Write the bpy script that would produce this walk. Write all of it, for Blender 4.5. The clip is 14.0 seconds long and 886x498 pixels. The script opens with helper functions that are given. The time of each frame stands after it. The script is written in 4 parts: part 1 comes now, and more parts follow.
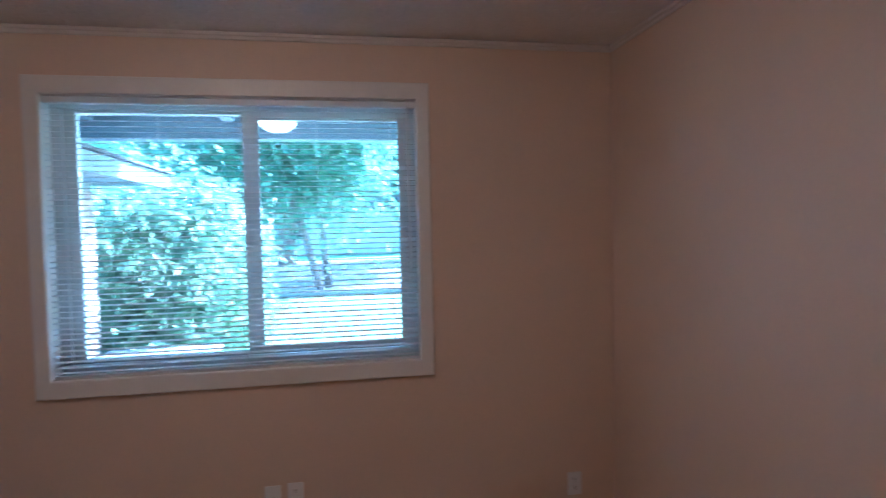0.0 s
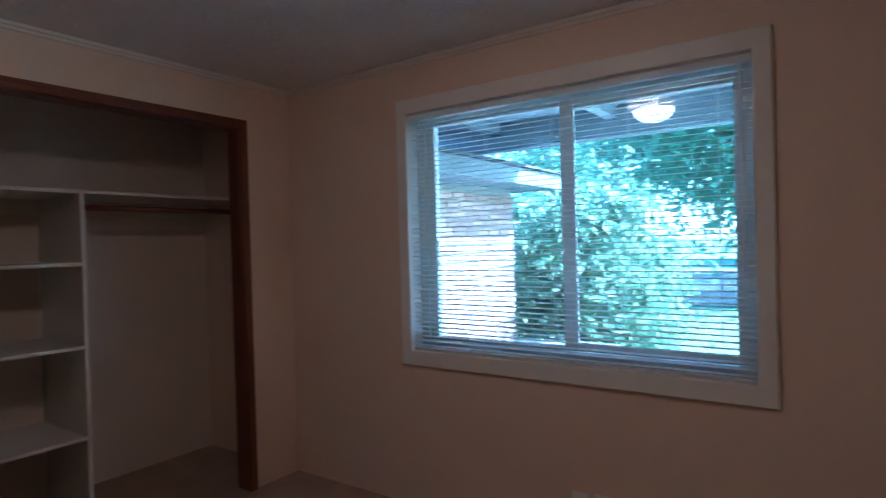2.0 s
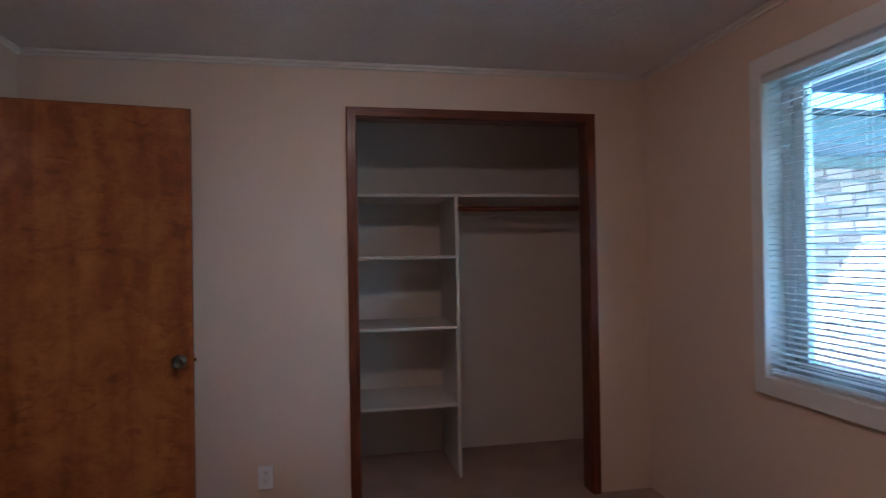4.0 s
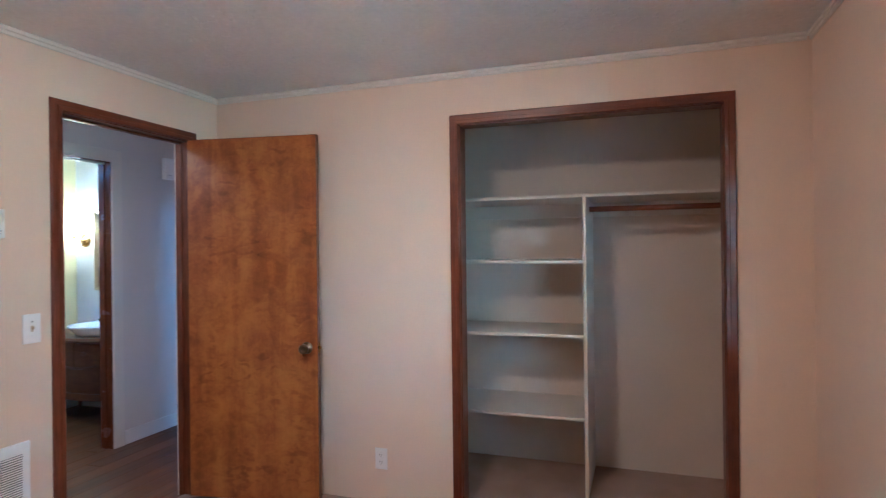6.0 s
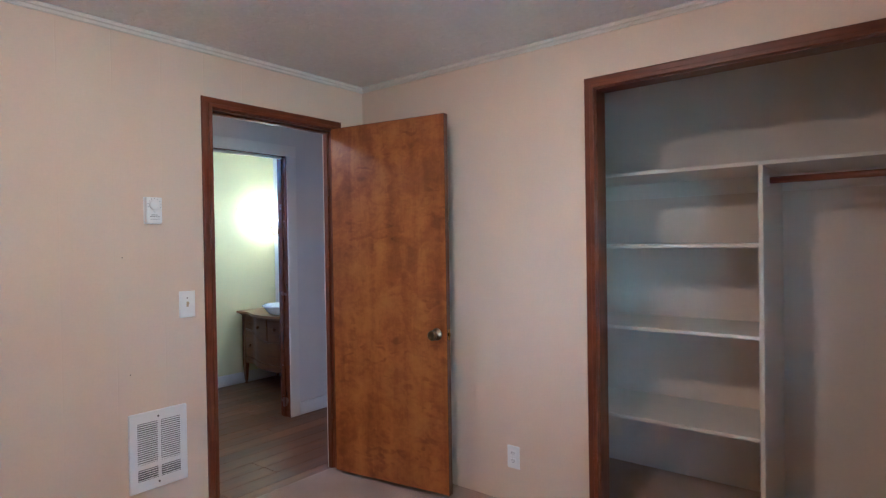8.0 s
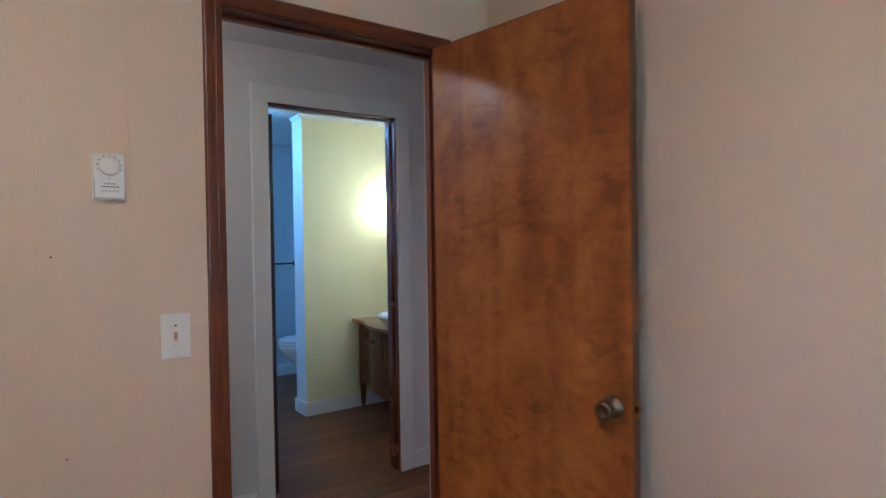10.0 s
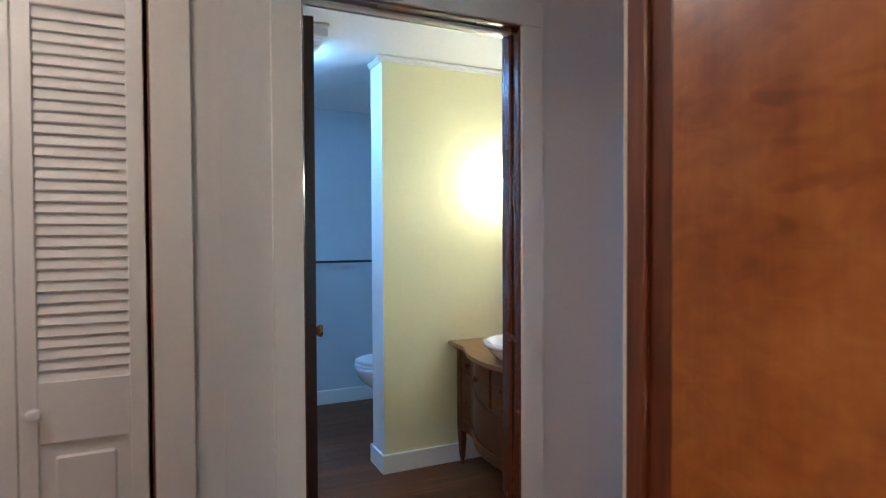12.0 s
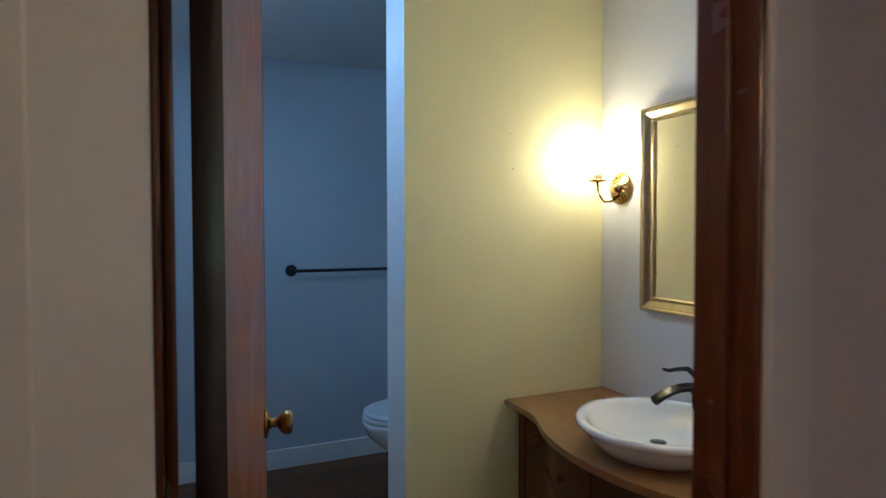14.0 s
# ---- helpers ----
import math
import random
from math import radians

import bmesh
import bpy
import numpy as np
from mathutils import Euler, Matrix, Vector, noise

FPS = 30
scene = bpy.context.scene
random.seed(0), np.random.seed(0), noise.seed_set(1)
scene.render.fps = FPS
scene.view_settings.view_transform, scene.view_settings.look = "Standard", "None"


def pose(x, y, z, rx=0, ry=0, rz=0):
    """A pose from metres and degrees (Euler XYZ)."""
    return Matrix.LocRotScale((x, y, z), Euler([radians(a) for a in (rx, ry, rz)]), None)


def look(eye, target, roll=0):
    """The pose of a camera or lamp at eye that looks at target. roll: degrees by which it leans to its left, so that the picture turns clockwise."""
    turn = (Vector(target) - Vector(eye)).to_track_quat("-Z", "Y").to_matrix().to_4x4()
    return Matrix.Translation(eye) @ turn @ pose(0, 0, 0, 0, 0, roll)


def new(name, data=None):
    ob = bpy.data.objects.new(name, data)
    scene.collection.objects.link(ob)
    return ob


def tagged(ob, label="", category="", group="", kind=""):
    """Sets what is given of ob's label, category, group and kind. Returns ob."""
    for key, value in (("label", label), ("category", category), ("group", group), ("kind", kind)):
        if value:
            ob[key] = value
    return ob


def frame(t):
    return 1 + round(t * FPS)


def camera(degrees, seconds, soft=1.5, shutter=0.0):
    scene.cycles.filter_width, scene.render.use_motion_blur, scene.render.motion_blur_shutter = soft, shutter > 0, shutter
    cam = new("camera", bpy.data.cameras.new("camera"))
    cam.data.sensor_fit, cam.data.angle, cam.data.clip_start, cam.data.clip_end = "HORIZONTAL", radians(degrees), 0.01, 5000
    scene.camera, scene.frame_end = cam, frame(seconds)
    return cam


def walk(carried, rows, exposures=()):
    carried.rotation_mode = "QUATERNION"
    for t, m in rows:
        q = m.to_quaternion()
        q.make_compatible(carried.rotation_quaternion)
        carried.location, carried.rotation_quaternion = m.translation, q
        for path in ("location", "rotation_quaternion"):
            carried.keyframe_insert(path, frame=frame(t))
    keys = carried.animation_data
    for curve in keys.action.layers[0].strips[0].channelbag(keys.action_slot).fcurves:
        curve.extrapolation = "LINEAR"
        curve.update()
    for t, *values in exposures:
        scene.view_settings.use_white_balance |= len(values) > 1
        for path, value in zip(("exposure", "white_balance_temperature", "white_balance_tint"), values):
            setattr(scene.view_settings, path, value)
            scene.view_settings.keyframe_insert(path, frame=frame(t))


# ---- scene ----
cam = camera(74.8, 14.0, soft=1.2, shutter=0.5)
PATH = [
    (0, (2.177, 0.452, 1.467), (2.524, 2.42, 1.384), -1.2),
    (0.5, (2.35, 0.532, 1.354), (2.28, 2.531, 1.346), -1.3),
    (1, (2.509, 0.619, 1.385), (2.099, 2.576, 1.359), -1.4),
    (1.5, (2.686, 0.671, 1.354), (1.868, 2.496, 1.356), -1.3),
    (2, (2.808, 0.787, 1.384), (1.668, 2.43, 1.363), -1.6),
    (2.4, (2.911, 0.939, 1.354), (1.521, 2.377, 1.357), -1.6),
    (3, (2.974, 1.039, 1.386), (1.307, 2.144, 1.378), -1.6),
    (3.5, (3.046, 1.235, 1.335), (1.166, 1.918, 1.355), -1.2),
    (3.9, (3.032, 1.384, 1.352), (1.081, 1.824, 1.365), -1.0),
    (4.2, (3.023, 1.578, 1.35), (1.035, 1.8, 1.369), -0.8),
    (6.5, (2.891, 2.661, 1.424), (1.099, 1.772, 1.403), -0.7),
    (7, (2.835, 2.793, 1.434), (1.181, 1.669, 1.397), -0.7),
    (7.2, (2.821, 2.791, 1.411), (1.189, 1.635, 1.378), -0.7),
    (9.3, (1.781, 2.192, 1.346), (0.466, 0.685, 1.318), -1.0),
    (9.5, (1.685, 2.067, 1.352), (0.424, 0.514, 1.323), -0.9),
    (10, (1.488, 1.781, 1.344), (0.336, 0.146, 1.314), -0.9),
    (10.5, (1.309, 1.491, 1.349), (0.302, -0.236, 1.314), -0.9),
    (11, (1.163, 1.158, 1.346), (0.25, -0.62, 1.305), -0.4),
    (11.4, (1.053, 0.907, 1.345), (0.159, -0.881, 1.299), -0.3),
    (11.7, (0.961, 0.735, 1.344), (0.08, -1.061, 1.295), -0.5),
    (12.1, (0.82, 0.514, 1.333), (-0.015, -1.302, 1.288), -0.2),
    (12.5, (0.703, 0.286, 1.327), (-0.095, -1.548, 1.283), -0.5),
    (13, (0.601, -0.035, 1.331), (-0.181, -1.875, 1.288), -0.5),
    (13.2, (0.582, -0.128, 1.335), (-0.201, -1.968, 1.291), -0.5),
    (13.6, (0.516, -0.367, 1.33), (-0.268, -2.206, 1.29), -0.4),
    (14, (0.475, -0.594, 1.349), (-0.325, -2.426, 1.294), -0.1),
]
EXPOSURES = [(0, 3.5, 3900, 10), (0.5, 3.22, 3880, 9), (1.0, 3.1, 3850, 8), (3.0, 2.87, 3830, 6), (3.6, 3.05, 3850, 8), (4.2, 3.38, 3850, 8), (6.3, 4.9, 3790, 2), (7.2, 4.78, 3790, 2), (9.4, 4.42, 3950, 3), (10.0, 4.28, 4050, 3), (10.5, 4.5, 4160, 4), (11, 4.66, 4250, 4), (12.5, 4.45, 4650, 6), (13.0, 4.1, 4800, 6), (13.5, 3.95, 4950, 6), (14, 3.6, 5000, 7)]
walk(cam, [(t, look(eye, target, roll)) for t, eye, target, roll in PATH], EXPOSURES)

# ---- daylight ----
world = bpy.data.worlds.new("sky")
scene.world = world
world.use_nodes = True
wn = world.node_tree.nodes
sky = wn.new("ShaderNodeTexSky")
sky.sky_type = "NISHITA"
sky.sun_disc = False
sky.sun_elevation, sky.sun_rotation = radians(33), radians(52)
world.node_tree.links.new(sky.outputs[0], wn["Background"].inputs[0])
wn["Background"].inputs[1].default_value = 0.15
sun = new("sun", bpy.data.lights.new("sun", "SUN"))
sun.data.energy, sun.data.angle, sun.data.color = 5.0, radians(0.5), (1, 0.95, 0.87)
sun.matrix_world = look((9.0, 7.0, 7.4), (0, 0, 0))
# lamps of the place: strength of their glowing glass
BEDROOM_LAMP, HALL_LAMP, BATH_LAMP, SCONCE, PORCH_LAMP = 3.9, 2.0, 1.75, 5.2, 0.35
WARM, NEUTRAL, COOL = (1, 0.53, 0.24), (1, 0.66, 0.40), (0.46, 0.72, 1.0)


# ---- materials ----
def mat(name, col, rough=0.5, metal=0.0, var=0.10, vscale=3.0, fvar=0.05, fscale=60.0, bump=0.0, bscale=250.0, stretch=(1, 1, 1), spec=0.5, coat=0.0, rnd=0.0, knock=False):
    """Paint, plaster, metal and the like: a base colour with large stains, fine grain, relief, and a change from piece to piece."""
    m = bpy.data.materials.new(name)
    m.use_nodes = True
    n, l = m.node_tree.nodes, m.node_tree.links
    b = n["Principled BSDF"]
    b.inputs["Roughness"].default_value, b.inputs["Metallic"].default_value = rough, metal
    b.inputs["Specular IOR Level"].default_value, b.inputs["Coat Weight"].default_value = spec, coat
    b.inputs["Coat Roughness"].default_value = 0.12
    tc, mp = n.new("ShaderNodeTexCoord"), n.new("ShaderNodeMapping")
    mp.inputs["Scale"].default_value = stretch
    l.new(tc.outputs["Object"], mp.inputs[0])
    add = None
    for k, (amount, scale) in enumerate(((var, vscale), (fvar, fscale))):
        t = n.new("ShaderNodeTexNoise")
        t.inputs["Scale"].default_value, t.inputs["Detail"].default_value = scale, 4
        l.new(mp.outputs[0], t.inputs[0])
        r = n.new("ShaderNodeMapRange")
        r.inputs[1].default_value, r.inputs[2].default_value = 0.25, 0.75
        r.inputs[3].default_value, r.inputs[4].default_value = 1 - amount, 1 + amount
        l.new(t.outputs[0], r.inputs[0])
        if add is None:
            add = r
        else:
            mul = n.new("ShaderNodeMath")
            mul.operation = "MULTIPLY"
            l.new(add.outputs[0], mul.inputs[0]), l.new(r.outputs[0], mul.inputs[1])
            add = mul
    if rnd:
        oi, r = n.new("ShaderNodeObjectInfo"), n.new("ShaderNodeMapRange")
        r.inputs[3].default_value, r.inputs[4].default_value = 1 - rnd, 1 + rnd
        l.new(oi.outputs["Random"], r.inputs[0])
        mul = n.new("ShaderNodeMath")
        mul.operation = "MULTIPLY"
        l.new(add.outputs[0], mul.inputs[0]), l.new(r.outputs[0], mul.inputs[1])
        add = mul
    vm = n.new("ShaderNodeVectorMath")
    vm.operation = "SCALE"
    vm.inputs[0].default_value = col
    l.new(add.outputs[0], vm.inputs["Scale"])
    l.new(vm.outputs[0], b.inputs["Base Color"])
    if bump:
        t, bp = n.new("ShaderNodeTexNoise"), n.new("ShaderNodeBump")
        t.inputs["Scale"].default_value, t.inputs["Detail"].default_value = bscale, 5
        bp.inputs["Strength"].default_value, bp.inputs["Distance"].default_value = min(1, bump), 0.004
        l.new(mp.outputs[0], t.inputs[0]), l.new(bp.outputs[0], b.inputs["Normal"])
        height = t.outputs[0]
        if knock:
            r = n.new("ShaderNodeMapRange")
            r.inputs[1].default_value, r.inputs[2].default_value = 0.55, 0.63
            l.new(height, r.inputs[0])
            height = r.outputs[0]
        l.new(height, bp.inputs["Height"])
    return m


def ramp(n, stops):
    r = n.new("ShaderNodeValToRGB")
    e = r.color_ramp.elements
    while len(e) < len(stops):
        e.new(0.5)
    for el, (p, c) in zip(e, stops):
        el.position, el.color = p, (*c, 1)
    return r


def wood(name, dark, mid, light, rough=0.3, along="Z", grain=1.0, figure=0.5, coat=0.3, rnd=0.0, spec=0.5):
    """Stained wood: long grain, flamed figure across it and fine pores."""
    m = bpy.data.materials.new(name)
    m.use_nodes = True
    n, l = m.node_tree.nodes, m.node_tree.links
    b = n["Principled BSDF"]
    b.inputs["Coat Weight"].default_value, b.inputs["Coat Roughness"].default_value = coat, 0.15
    b.inputs["Specular IOR Level"].default_value = spec
    tc = n.new("ShaderNodeTexCoord")
    off, oi = n.new("ShaderNodeVectorMath"), n.new("ShaderNodeObjectInfo")
    off.operation = "MULTIPLY_ADD"
    l.new(oi.outputs["Random"], off.inputs[0])
    off.inputs[1].default_value = (7, 13, 5) if rnd else (0, 0, 0)
    l.new(tc.outputs["Object"], off.inputs[2])
    ax = {"X": 0, "Y": 1, "Z": 2}[along]

    def layer(across, length, detail, distort):
        mp, t = n.new("ShaderNodeMapping"), n.new("ShaderNodeTexNoise")
        sc = [across] * 3
        sc[ax] = length
        mp.inputs["Scale"].default_value = sc
        t.inputs["Scale"].default_value, t.inputs["Detail"].default_value, t.inputs["Distortion"].default_value = 1, detail, distort
        l.new(off.outputs[0], mp.inputs[0]), l.new(mp.outputs[0], t.inputs[0])
        return t.outputs[0]
    long_grain, flame, pores = layer(22 * grain, 1.3 * grain, 5, 1.2), layer(7, 13, 2, 0.5), layer(260, 9, 2, 0)
    mix = n.new("ShaderNodeMix")
    mix.inputs[0].default_value = figure
    l.new(long_grain, mix.inputs[2]), l.new(flame, mix.inputs[3])
    mix2 = n.new("ShaderNodeMix")
    mix2.inputs[0].default_value = 0.18
    l.new(mix.outputs[0], mix2.inputs[2]), l.new(pores, mix2.inputs[3])
    r = ramp(n, ((0.22, dark), (0.5, mid), (0.78, light)))
    l.new(mix2.outputs[0], r.inputs[0])
    if rnd:
        mr, vm = n.new("ShaderNodeMapRange"), n.new("ShaderNodeVectorMath")
        vm.operation = "SCALE"
        mr.inputs[3].default_value, mr.inputs[4].default_value = 1 - rnd, 1 + rnd
        l.new(oi.outputs["Random"], mr.inputs[0]), l.new(r.outputs[0], vm.inputs[0]), l.new(mr.outputs[0], vm.inputs["Scale"])
        l.new(vm.outputs[0], b.inputs["Base Color"])
    else:
        l.new(r.outputs[0], b.inputs["Base Color"])
    rr = n.new("ShaderNodeMapRange")
    rr.inputs[3].default_value, rr.inputs[4].default_value = rough - 0.06, rough + 0.08
    l.new(flame, rr.inputs[0]), l.new(rr.outputs[0], b.inputs["Roughness"])
    bp = n.new("ShaderNodeBump")
    bp.inputs["Strength"].default_value, bp.inputs["Distance"].default_value = 0.12, 0.002
    l.new(mix2.outputs[0], bp.inputs["Height"]), l.new(bp.outputs[0], b.inputs["Normal"])
    return m


def veneer(name, dark, mid, light, rough=0.28, coat=0.5):
    """Rotary-cut birch: soft upright bands, short curls across the grain and fine pores."""
    m = bpy.data.materials.new(name)
    m.use_nodes = True
    n, l = m.node_tree.nodes, m.node_tree.links
    b = n["Principled BSDF"]
    b.inputs["Coat Weight"].default_value, b.inputs["Coat Roughness"].default_value = coat, 0.17
    tc = n.new("ShaderNodeTexCoord")

    def layer(scale, detail, distort, lo, hi):
        mp, t, r = n.new("ShaderNodeMapping"), n.new("ShaderNodeTexNoise"), n.new("ShaderNodeMapRange")
        mp.inputs["Scale"].default_value = scale
        mp.inputs["Rotation"].default_value = (0, radians(7), 0)
        t.inputs["Scale"].default_value, t.inputs["Detail"].default_value, t.inputs["Distortion"].default_value = 1, detail, distort
        r.interpolation_type = "SMOOTHSTEP"
        r.inputs[1].default_value, r.inputs[2].default_value = lo, hi
        l.new(tc.outputs["Object"], mp.inputs[0]), l.new(mp.outputs[0], t.inputs[0]), l.new(t.outputs[0], r.inputs[0])
        return r.outputs[0]

    def join(a, c, op, k=None):
        q = n.new("ShaderNodeMath")
        q.operation = op
        l.new(a, q.inputs[0])
        if c is None:
            q.inputs[1].default_value = k
        else:
            l.new(c, q.inputs[1])
        return q.outputs[0]
    bands = layer((9, 9, 0.7), 3, 0.5, 0.25, 0.75)
    clouds = layer((8, 8, 6), 3, 0.9, 0.28, 0.72)
    curl = layer((13, 13, 24), 1, 0.6, 0.50, 0.66)
    patch = layer((5, 5, 4), 2, 0.3, 0.42, 0.66)
    flame = layer((24, 24, 34), 2, 1.0, 0.3, 0.7)
    pores = layer((240, 240, 11), 2, 0, 0.2, 0.8)
    tone = join(join(bands, None, "MULTIPLY", 0.38), join(clouds, None, "MULTIPLY", 0.34), "ADD")
    tone = join(tone, join(pores, None, "MULTIPLY", 0.10), "ADD")
    tone = join(tone, join(flame, None, "MULTIPLY", 0.16), "ADD")
    tone = join(tone, join(join(curl, join(patch, None, "ADD", 0.12), "MULTIPLY"), None, "MULTIPLY", 0.24), "SUBTRACT")
    tone = join(tone, None, "ADD", 0.09)
    r = ramp(n, ((0.05, dark), (0.5, mid), (0.95, light)))
    r.color_ramp.interpolation = "B_SPLINE"
    l.new(tone, r.inputs[0]), l.new(r.outputs[0], b.inputs["Base Color"])
    rr = n.new("ShaderNodeMapRange")
    rr.inputs[3].default_value, rr.inputs[4].default_value = rough - 0.04, rough + 0.08
    l.new(clouds, rr.inputs[0]), l.new(rr.outputs[0], b.inputs["Roughness"])
    bp = n.new("ShaderNodeBump")
    bp.inputs["Strength"].default_value, bp.inputs["Distance"].default_value = 0.10, 0.002
    l.new(tone, bp.inputs["Height"]), l.new(bp.outputs[0], b.inputs["Normal"])
    return m


def glow(name, col, strength):
    m = bpy.data.materials.new(name)
    m.use_nodes = True
    b = m.node_tree.nodes["Principled BSDF"]
    b.inputs["Base Color"].default_value = (0.8, 0.8, 0.8, 1)
    b.inputs["Emission Color"].default_value, b.inputs["Emission Strength"].default_value = (*col, 1), strength
    return m


def glass(name):
    m = bpy.data.materials.new(name)
    m.use_nodes = True
    b = m.node_tree.nodes["Principled BSDF"]
    b.inputs["Base Color"].default_value = (0.86, 0.98, 0.95, 1)
    b.inputs["Transmission Weight"].default_value, b.inputs["Roughness"].default_value, b.inputs["IOR"].default_value = 1, 0.0, 1.45
    return m


def leafy(name, col, shine, var=0.4, fvar=0.3):
    """Thin leaves or slats that let part of the light through."""
    m = mat(name, col, 0.32, var=var, vscale=2.5, fvar=fvar, fscale=20)
    n, l = m.node_tree.nodes, m.node_tree.links
    b = n["Principled BSDF"]
    tr, mx = n.new("ShaderNodeBsdfTranslucent"), n.new("ShaderNodeMixShader")
    mx.inputs[0].default_value = shine
    src = b.inputs["Base Color"].links[0].from_socket
    l.new(src, tr.inputs[0]), l.new(b.outputs[0], mx.inputs[1]), l.new(tr.outputs[0], mx.inputs[2])
    l.new(mx.outputs[0], n["Material Output"].inputs[0])
    return m


def panelled(name, col, spacing, rough=0.55):
    """Painted wall panelling with narrow upright joints."""
    m = mat(name, col, rough, var=0.035, vscale=1.3, fvar=0.02, fscale=90, bump=0.05, bscale=420)
    n, l = m.node_tree.nodes, m.node_tree.links
    b = n["Principled BSDF"]
    bp = [x for x in n if x.type == "BUMP"][0]
    g, sx = n.new("ShaderNodeNewGeometry"), n.new("ShaderNodeSeparateXYZ")
    l.new(g.outputs["Position"], sx.inputs[0])
    s = n.new("ShaderNodeMath")
    s.operation = "ADD"
    l.new(sx.outputs[0], s.inputs[0]), l.new(sx.outputs[1], s.inputs[1])
    f = n.new("ShaderNodeMath")
    f.operation = "PINGPONG"
    f.inputs[1].default_value = spacing / 2
    l.new(s.outputs[0], f.inputs[0])
    c = n.new("ShaderNodeMapRange")
    c.inputs[1].default_value, c.inputs[2].default_value = 0.0, 0.003
    l.new(f.outputs[0], c.inputs[0])
    b2 = n.new("ShaderNodeBump")
    b2.inputs["Strength"].default_value, b2.inputs["Distance"].default_value = 0.35, 0.0015
    l.new(c.outputs[0], b2.inputs["Height"]), l.new(bp.outputs[0], b2.inputs["Normal"]), l.new(b2.outputs[0], b.inputs["Normal"])
    return m


